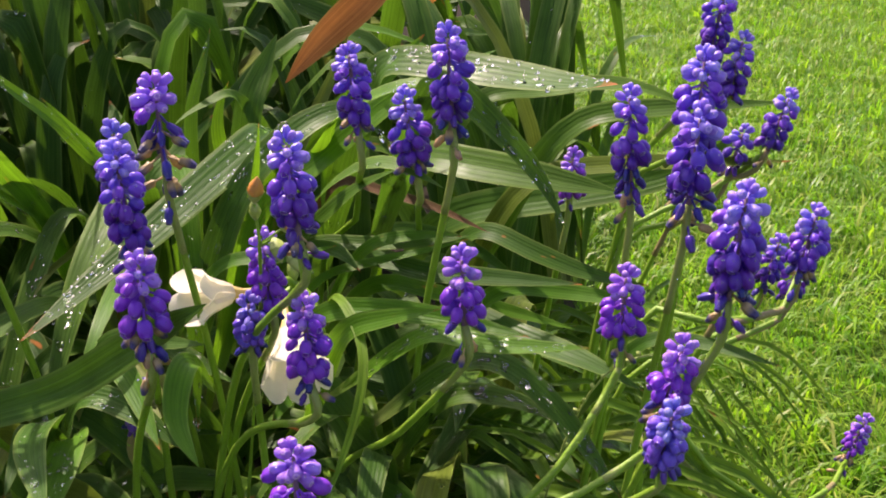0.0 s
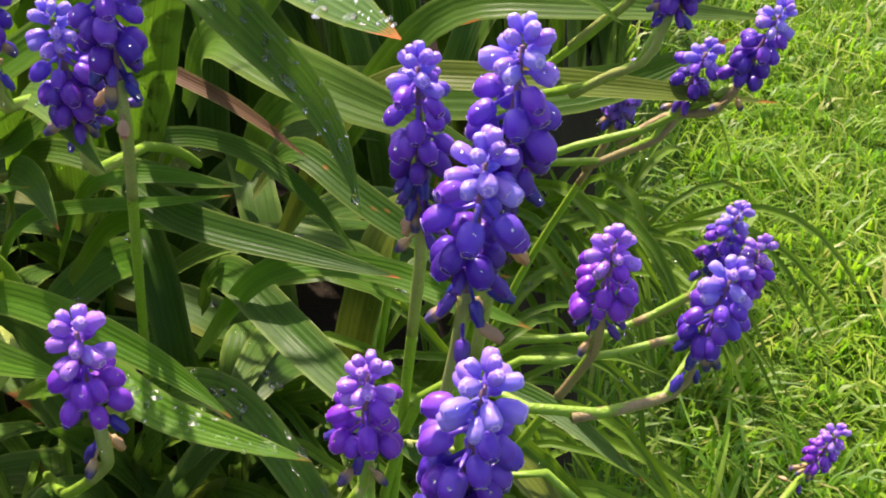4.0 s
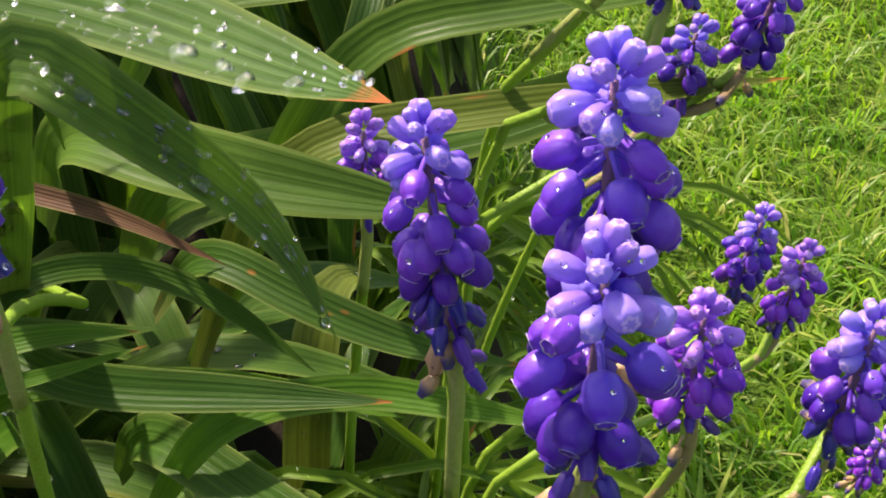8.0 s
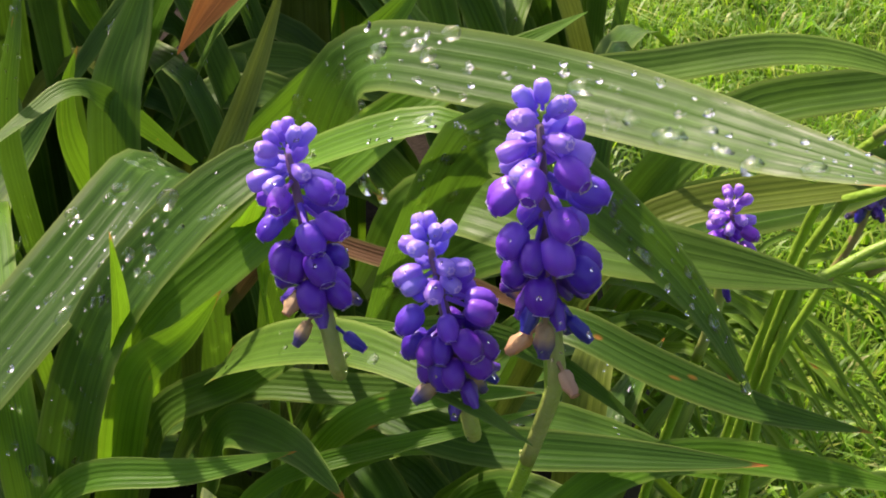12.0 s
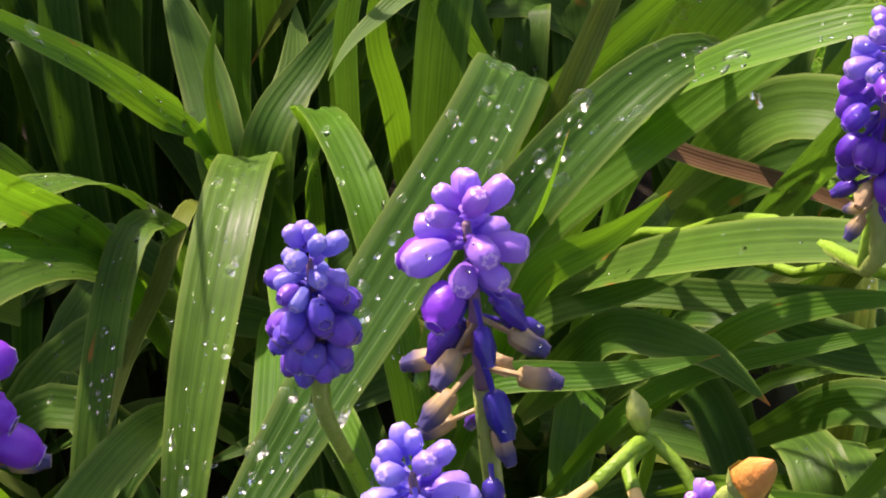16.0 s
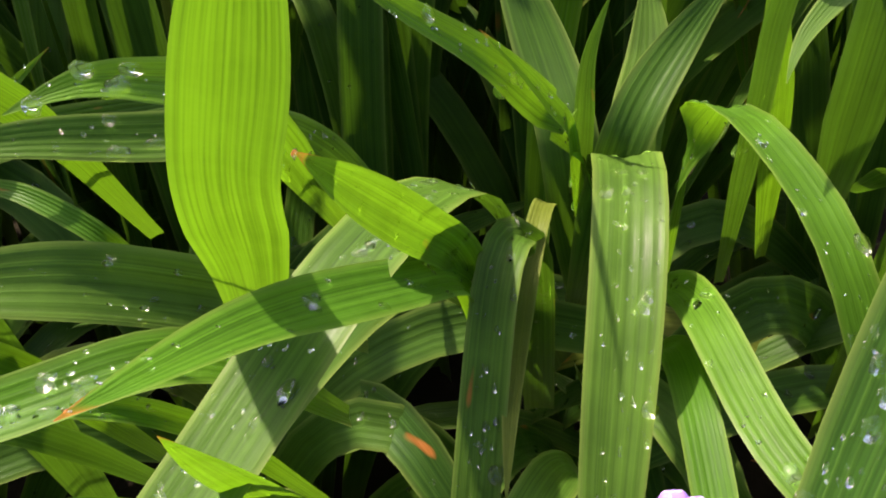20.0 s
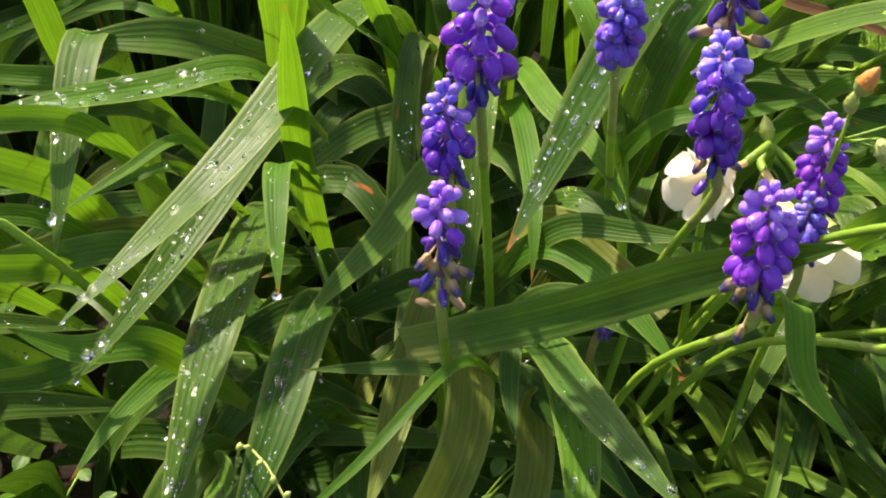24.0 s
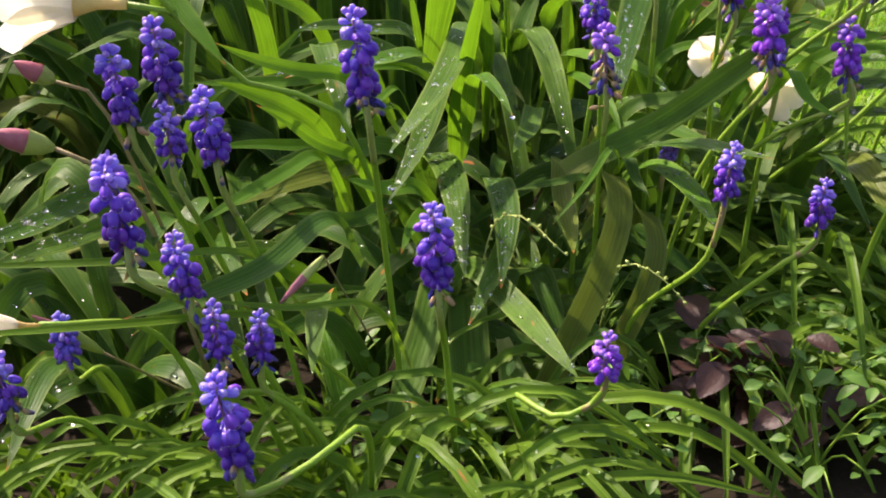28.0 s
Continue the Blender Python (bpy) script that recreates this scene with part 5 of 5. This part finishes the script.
for i, (x, y, n, ln, hi) in enumerate([
    (-0.13, 0.50, 14, 0.13, 0.10), (-0.22, 0.49, 16, 0.13, 0.095), (-0.31, 0.46, 18, 0.14, 0.11), (-0.05, 0.49, 14, 0.12, 0.10), (0.02, 0.46, 14, 0.11, 0.09),
    (-0.26, 0.38, 14, 0.11, 0.085), (-0.18, 0.38, 14, 0.11, 0.085), (-0.08, 0.40, 14, 0.11, 0.10), (0.00, 0.39, 14, 0.11, 0.10), (-0.36, 0.38, 14, 0.12, 0.09), (-0.42, 0.45, 14, 0.12, 0.12),
    (-0.175, 0.425, 12, 0.09, 0.055), (-0.15, 0.40, 12, 0.09, 0.05), (-0.205, 0.36, 12, 0.09, 0.045), (-0.12, 0.43, 10, 0.09, 0.06), (-0.10, 0.37, 10, 0.09, 0.05), (-0.13, 0.34, 10, 0.08, 0.045),
]):
    fan(LOW, (x, y), n, ln, hi, 200 + i, drops=10)


def narrow_tuft(centre, count, length, height, seed, sweep, label="tuft of long narrow grass-like leaves"):
    r = random.Random(seed)
    z = ground_z(*centre)
    root = thing("narrow_leaf_tuft", (*centre, z), label, "plant", "narrow leaf tufts")
    for k in range(count):
        a = radians(r.uniform(*sweep))
        ln, hi = length * r.uniform(0.6, 1.2), height * r.uniform(0.5, 1.1)
        d = Vector((math.cos(a), math.sin(a), 0))
        b = Vector((centre[0] + r.uniform(-0.03, 0.03), centre[1] + r.uniform(-0.03, 0.03), z - 0.003))
        p = [b, b + d * ln * 0.2 + Vector((0, 0, hi * 0.8)), b + d * ln * 0.6 + Vector((0, 0, hi)), b + d * ln + Vector((0, 0, hi * r.uniform(-0.3, 0.5)))]
        v, f, uv = ribbon(p, r.uniform(0.0024, 0.0058), n=12, across=4, fold=0.5, twist=r.uniform(-1, 1), start=0.8, drops=2)
        part("leaf", [q - root.location for q in v], f, LEAF_NARROW, root, "", uv)


for i, (x, y, n, ln, hi, a0, a1) in enumerate([
    (0.03, 0.36, 34, 0.10, 0.06, -140, 40), (0.03, 0.42, 36, 0.10, 0.06, -120, 60), (0.040, 0.50, 34, 0.09, 0.05, -100, 60), (0.045, 0.60, 32, 0.09, 0.06, -80, 60), (0.10, 0.74, 36, 0.14, 0.08, -80, 70),
    (-0.02, 0.32, 36, 0.11, 0.06, -180, 0), (-0.07, 0.31, 22, 0.10, 0.05, -120, 0), (-0.05, 0.25, 12, 0.09, 0.03, -120, 40), (0.01, 0.27, 20, 0.09, 0.04, -120, 40), (0.0, 0.33, 26, 0.13, 0.06, -105, -15), (-0.10, 0.30, 20, 0.10, 0.05, -140, -40), (-0.03, 0.29, 24, 0.11, 0.05, -120, 10), (-0.02, 0.34, 24, 0.12, 0.09, -120, -10),
    (-0.24, 0.28, 36, 0.12, 0.06, -200, 20), (-0.30, 0.26, 40, 0.13, 0.07, -200, 20), (-0.38, 0.30, 40, 0.13, 0.07, -220, 20), (-0.34, 0.20, 40, 0.13, 0.06, -200, 20), (-0.25, 0.19, 36, 0.12, 0.05, -200, 20), (-0.42, 0.22, 36, 0.13, 0.07, -220, 20),
]):
    narrow_tuft((x, y), n, ln, hi, 300 + i, (a0, a1))
for i, (x, y, n, ln, hi, a0, a1) in enumerate([
    (-0.07, 0.42, 34, 0.15, 0.075, -80, 10), (-0.05, 0.38, 36, 0.14, 0.065, -80, 0), (-0.03, 0.44, 34, 0.15, 0.08, -75, 10), (0.00, 0.40, 34, 0.13, 0.065, -80, 10), (0.02, 0.44, 30, 0.13, 0.06, -70, 15), (-0.06, 0.35, 30, 0.13, 0.05, -75, 0), (-0.01, 0.36, 30, 0.12, 0.05, -80, 10), (0.03, 0.40, 30, 0.12, 0.045, -90, 0),
]):
    narrow_tuft((x, y), n, ln, hi, 340 + i, (a0, a1), "dense tuft of long narrow leaves draped over the bed's edge")

# ---- freesia flowers, buds and weeds ----
def surface(root, name, material, rows, label=""):
    """A petal or leaf from rows of places: each row runs across it."""
    v = [p - root.location for row in rows for p in row]
    m = len(rows[0])
    f = [(i * m + k, i * m + k + 1, (i + 1) * m + k + 1, (i + 1) * m + k) for i in range(len(rows) - 1) for k in range(m - 1)]
    uv = [(k / (m - 1), i / (len(rows) - 1)) for i in range(len(rows)) for k in range(m)]
    return part(name, v, f, material, root, label, uv)


def freesia_flower(base, mouth, width, label, petals=6, open_by=0.5, seed=0, stalk=()):
    """A funnel of six tepals on a short tube."""
    r = random.Random(seed)
    base, mouth = Vector(base), Vector(mouth)
    root = thing("freesia_flower", base, label, "flower", "freesia flowers")
    d = mouth - base
    ln = d.length
    d.normalize()
    side = d.orthogonal().normalized()
    other = d.cross(side)
    v, f = tube([Vector((0, 0, 0)), d * ln * 0.22, d * ln * 0.45], (width * 0.06, width * 0.075, width * 0.20), 6, 12)
    part("tube", v, f, PETAL_THROAT, root, "yellow-tinged tube")
    for k in range(petals):
        a = 2 * math.pi * k / petals + r.uniform(-0.08, 0.08)
        layer = 0.93 if k % 2 else 1.0
        rows = []
        flare = open_by * r.uniform(0.8, 1.2)
        for i in range(9):
            s = i / 8
            rad = width * (0.20 + 0.30 * s * layer + flare * 0.32 * max(0, s - 0.45) ** 1.5)
            half = 0.80 * math.sin(math.pi * min(0.90, 0.20 + 0.72 * s)) ** 0.5
            row = []
            for j in range(7):
                x = (j / 6 - 0.5) * 2
                b = a + x * half
                along = ln * (0.40 + 0.60 * s) - ln * 0.10 * x * x * s - ln * 0.10 * flare * max(0, s - 0.6)
                q = rad * (1 + 0.10 * x * x) + 0.012 * width * noise.noise((j, i * 0.7, k * 3.1 + seed))
                row.append(base + d * along + (side * math.cos(b) + other * math.sin(b)) * q)
            rows.append(row)
        surface(root, "petal", PETAL, rows)
    if stalk:
        v, f = tube([Vector(p) - base for p in (*stalk, base)], (0.0016, 0.0013, 0.0013), 12)
        part("stalk", v, f, STALK, root)
    return root


FORK = (-0.0505, 0.3813, 0.1386)
freesia_flower(Vector(FORK).lerp(Vector((-0.0821, 0.3466, 0.1477)), 0.38), (-0.0835, 0.3466, 0.1490), 0.0165, "cream-white freesia flower turned on its side behind a purple spike", open_by=0.7, seed=7, stalk=[(-0.045, 0.43, 0.02), (-0.047, 0.40, 0.10), FORK])
freesia_flower((-0.0549, 0.3716, 0.1361), (-0.0462, 0.3345, 0.1240), 0.0195, "cream-white freesia flower nodding among the stalks, wet", open_by=0.6, seed=4, stalk=[FORK, (-0.0548, 0.3771, 0.1367)])
BRANCH = [(-0.22, 0.40, 0.01), (-0.2578, 0.343, 0.1448), (-0.2925, 0.3376, 0.1646), (-0.3145, 0.3273, 0.1907), (-0.329, 0.3205, 0.212)]
freesia_flower((-0.3400, 0.3200, 0.2095), (-0.386, 0.330, 0.2160), 0.0330, "large cream-white freesia flower with a yellow throat", open_by=0.6, seed=9, stalk=BRANCH)
freesia_flower((-0.3440, 0.3225, 0.2215), (-0.372, 0.331, 0.246), 0.0280, "half-open cream freesia flower on the same branch", open_by=0.3, seed=12, stalk=BRANCH[3:])
freesia_flower((-0.389, 0.258, 0.112), (-0.408, 0.246, 0.121), 0.0110, "faded cream freesia flower among low leaves", open_by=0.2, seed=15, stalk=[(-0.33, 0.30, 0.02), (-0.35, 0.28, 0.09)])


def bud(name, base, tip, width, material, label, stalk=(), category="flower bud"):
    """A closed bud: a long pointed ovoid of overlapping sepals, with its stalk."""
    base, tip = Vector(base), Vector(tip)
    root = thing(name, base, label, category, "flower buds")
    d = tip - base
    prof = [(0.0, 0.25), (0.15, 0.7), (0.4, 1.0), (0.65, 0.85), (0.85, 0.45), (1.0, 0.08)]
    side = d.orthogonal().normalized()
    other = d.normalized().cross(side)
    v, f, n = [], [], 10
    for s, q in prof:
        for k in range(n):
            a = 2 * math.pi * k / n
            w = width * 0.5 * q * (1 + 0.12 * math.cos(3 * a + s * 2))
            v.append(d * s + side * (w * math.cos(a)) + other * (w * math.sin(a)))
    for i in range(len(prof) - 1):
        for k in range(n):
            a, b = i * n + k, i * n + (k + 1) % n
            f.append((a, b, b + n, a + n))
    f += [tuple(range(n))[::-1], tuple(range((len(prof) - 1) * n, len(prof) * n))]
    part("bud", v, f, material, root)
    cal = [(p * 1.12) if i < 3 * n else p for i, p in enumerate(v[: 3 * n])]
    part("calyx", cal, [q for q in f if max(q) < 3 * n], BUD_GREEN, root, "green calyx")
    if stalk:
        tv, tf = tube([Vector(p) - base for p in (*stalk, base)], [min(0.0012, width * q) for q in (0.13, 0.11, 0.10)], 10)
        part("stalk", tv, tf, STALK_BROWN if material is BUD_PINK else STALK, root)
    return root


bud("freesia_bud", (-0.3729, 0.3411, 0.1794), (-0.3857, 0.3334, 0.1908), 0.0080, BUD_PINK, "dark pink pointed freesia bud on a brown branch", [(-0.33, 0.38, 0.05), (-0.355, 0.350, 0.160)])
bud("freesia_bud", (-0.3790, 0.3525, 0.1490), (-0.4030, 0.3462, 0.1617), 0.0105, BUD_PINK, "large pink freesia bud streaked with cream", [(-0.33, 0.36, 0.02), (-0.350, 0.355, 0.12)])
bud("freesia_bud", (-0.372, 0.290, 0.082), (-0.392, 0.268, 0.112), 0.0055, BUD_PINK, "faded pink tubular freesia bud leaning over", [(-0.33, 0.34, 0.02)])
bud("freesia_bud", (-0.285, 0.262, 0.118), (-0.305, 0.252, 0.106), 0.0036, BUD_PINK, "small pale pink bud pointing down", [(-0.26, 0.32, 0.05)])
for at, to, w, mt, lb in (
    ((-0.0548, 0.324, 0.1895), (-0.0528, 0.3205, 0.1985), 0.0046, BUD_ORANGE, "orange-yellow seed pod split open"),
    ((-0.0470, 0.322, 0.182), (-0.0420, 0.319, 0.185), 0.0034, BUD_ORANGE, "orange seed pod on a red twig"),
    ((-0.0490, 0.320, 0.180), (-0.0465, 0.316, 0.174), 0.0046, BUD_GREEN, "yellow-green pod with a pale end"),
    ((-0.0450, 0.320, 0.176), (-0.0415, 0.316, 0.171), 0.0040, BUD_GREEN, "small yellow-green pod on a twig"),
    ((-0.0548, 0.3260, 0.1835), (-0.0552, 0.3248, 0.1900), 0.0034, BUD_GREEN, "green pod at the fork of the twig"),
):
    bud("seed_pod", at, to, w, mt, lb, [(-0.07, 0.36, 0.06), (-0.056, 0.332, 0.155), (-0.0545, 0.328, 0.176)], "seed pod")


bud("seed_pod", (-0.0518, 0.3810, 0.1400), (-0.0537, 0.3840, 0.1478), 0.0042, BUD_GREEN, "small green pod at the twig's fork", [FORK], "seed pod")
bud("seed_pod", (-0.0410, 0.3667, 0.1258), (-0.0357, 0.3542, 0.1165), 0.0105, BUD_GREEN, "large pale green hanging pod, open at the end", [FORK, (-0.0447, 0.3759, 0.1339)], "seed pod")


def weed(centre, count, size, reach, material, label, seed):
    """A low weed: thin stems with pairs of small oval leaves."""
    r = random.Random(seed)
    z = ground_z(*centre)
    root = thing("weed_plant", (*centre, z), label, "weed", "low weeds")
    for k in range(count):
        a, q = r.uniform(0, 6.28), reach * math.sqrt(r.random())
        c = Vector((centre[0] + q * math.cos(a), centre[1] + q * math.sin(a), z + r.uniform(0.006, 0.05)))
        d = Vector((r.uniform(-1, 1), r.uniform(-1, 0.5), r.uniform(-0.2, 0.4))).normalized()
        n = Vector((r.uniform(-0.4, 0.4), r.uniform(-0.6, 0.2), 1)).normalized()
        sd = d.cross(n).normalized()
        ln = size * r.uniform(0.6, 1.3)
        rows = []
        for i in range(7):
            s = i / 6
            w = ln * 0.32 * math.sin(math.pi * min(0.97, max(0.04, s))) ** 0.75
            rows.append([c + d * (ln * s) + sd * (w * x) + n * (w * 0.35 * abs(x) - ln * 0.25 * s * s) for x in (-1, -0.5, 0, 0.5, 1)])
        surface(root, "leaf", material, rows)
        if k % 3 == 0:
            tv, tf = tube([Vector((0, 0, 0)), (c - root.location) * 0.5 + Vector((0, 0, 0.01)), c - root.location], (0.0007, 0.0005, 0.0004), 6, 5)
            part("stem", tv, tf, STALK, root)


for i, (x, y) in enumerate([(-0.21, 0.30), (-0.25, 0.27), (-0.17, 0.25), (-0.13, 0.28), (-0.08, 0.25), (-0.05, 0.30), (-0.15, 0.34), (-0.20, 0.37), (-0.28, 0.33), (-0.10, 0.22), (0.0, 0.36), (-0.23, 0.22), (-0.04, 0.265), (0.0, 0.30), (-0.015, 0.235), (0.03, 0.29), (-0.07, 0.28), (-0.045, 0.225), (0.015, 0.255)]):
    weed((x, y), 36, 0.0085, 0.035, WEED, "low chickweed with small oval green leaves under the strap leaves", 400 + i)
for i, (x, y) in enumerate([(-0.116, 0.285), (-0.10, 0.26), (-0.118, 0.262), (-0.09, 0.245)]):
    weed((x, y), 16, 0.020, 0.022, RED_LEAF, "dark red-brown leafy seedling on the soil", 430 + i)


def seed_head(points, label, seed):
    """A grass seed head: a thin stalk with small plump grains set along it."""
    r = random.Random(seed)
    base = Vector(points[0])
    root = thing("grass_seed_head", base, label, "grass", "grass seed heads")
    v, f = tube([Vector(p) - base for p in points], (0.0005, 0.0004, 0.0003), 14, 6)
    part("stalk", v, f, BUD_GREEN, root)
    line = spline(points, 22)
    for i, c in enumerate(line[7:]):
        d = Vector((r.uniform(-1, 1), r.uniform(-1, 1), r.uniform(-0.3, 1))).normalized() * 0.0022
        gv, gf = tube([c - base, c - base + d * 0.5, c - base + d], (0.0004, 0.0009, 0.0002), 4, 6)
        part("grain", gv, gf, BUD_GREEN, root)


seed_head([(-0.215, 0.33, 0.02), (-0.205, 0.31, 0.095), (-0.1951, 0.2949, 0.1067), (-0.1889, 0.2842, 0.1004), (-0.1837, 0.274, 0.0948)], "pale green drooping grass seed head", 1)
seed_head([(-0.16, 0.31, 0.02), (-0.155, 0.29, 0.075), (-0.145, 0.275, 0.080), (-0.135, 0.262, 0.068)], "pale drooping grass seed head beside the old leaf", 2)
seed_head([(0.03, 0.37, 0.03), (0.045, 0.355, 0.10), (0.060, 0.350, 0.125), (0.075, 0.345, 0.128)], "yellowish grass seed head among the stalks", 3)

# ---- water drops ----
r = np.random.RandomState(3)
ring = [(0.0, 1.0), (0.34, 0.96), (0.66, 0.78), (0.90, 0.45), (1.0, 0.0)]
SIDES = 10
dv, df = [], []
for place, nor, size, *way in DROPS:
    t1 = (way[0] - nor * nor.dot(way[0])).normalized() if way else nor.orthogonal().normalized()
    t2 = nor.cross(t1)
    k0 = len(dv)
    sx, sy = size * (r.uniform(0.9, 1.7) if way else 1.0), size * r.uniform(0.8, 1.25)
    tall = size * (0.62 if size < 0.0007 else 0.48)
    lump = 1 + 0.16 * r.uniform(-1, 1, SIDES) if size > 0.0006 else np.ones(SIDES)
    for h, q in ring[:-1]:
        for k in range(SIDES):
            a = k * 2 * math.pi / SIDES
            dv.append(place + t1 * (q * sx * lump[k] * math.cos(a)) + t2 * (q * sy * lump[k] * math.sin(a)) + nor * (tall * h))
    dv.append(place + nor * tall)
    top = len(dv) - 1
    for j in range(3):
        for k in range(SIDES):
            a, b = k0 + j * SIDES + k, k0 + j * SIDES + (k + 1) % SIDES
            df.append((a, b, b + SIDES, a + SIDES))
    for k in range(SIDES):
        df.append((k0 + 3 * SIDES + k, k0 + 3 * SIDES + (k + 1) % SIDES, top))
    df.append(tuple(k0 + k for k in range(SIDES))[::-1])
water = part("water_drops", dv, df, WATER)
water.visible_shadow = False
tagged(water, "clear round water drops standing on the leaves", "water drops", kind="stuff")
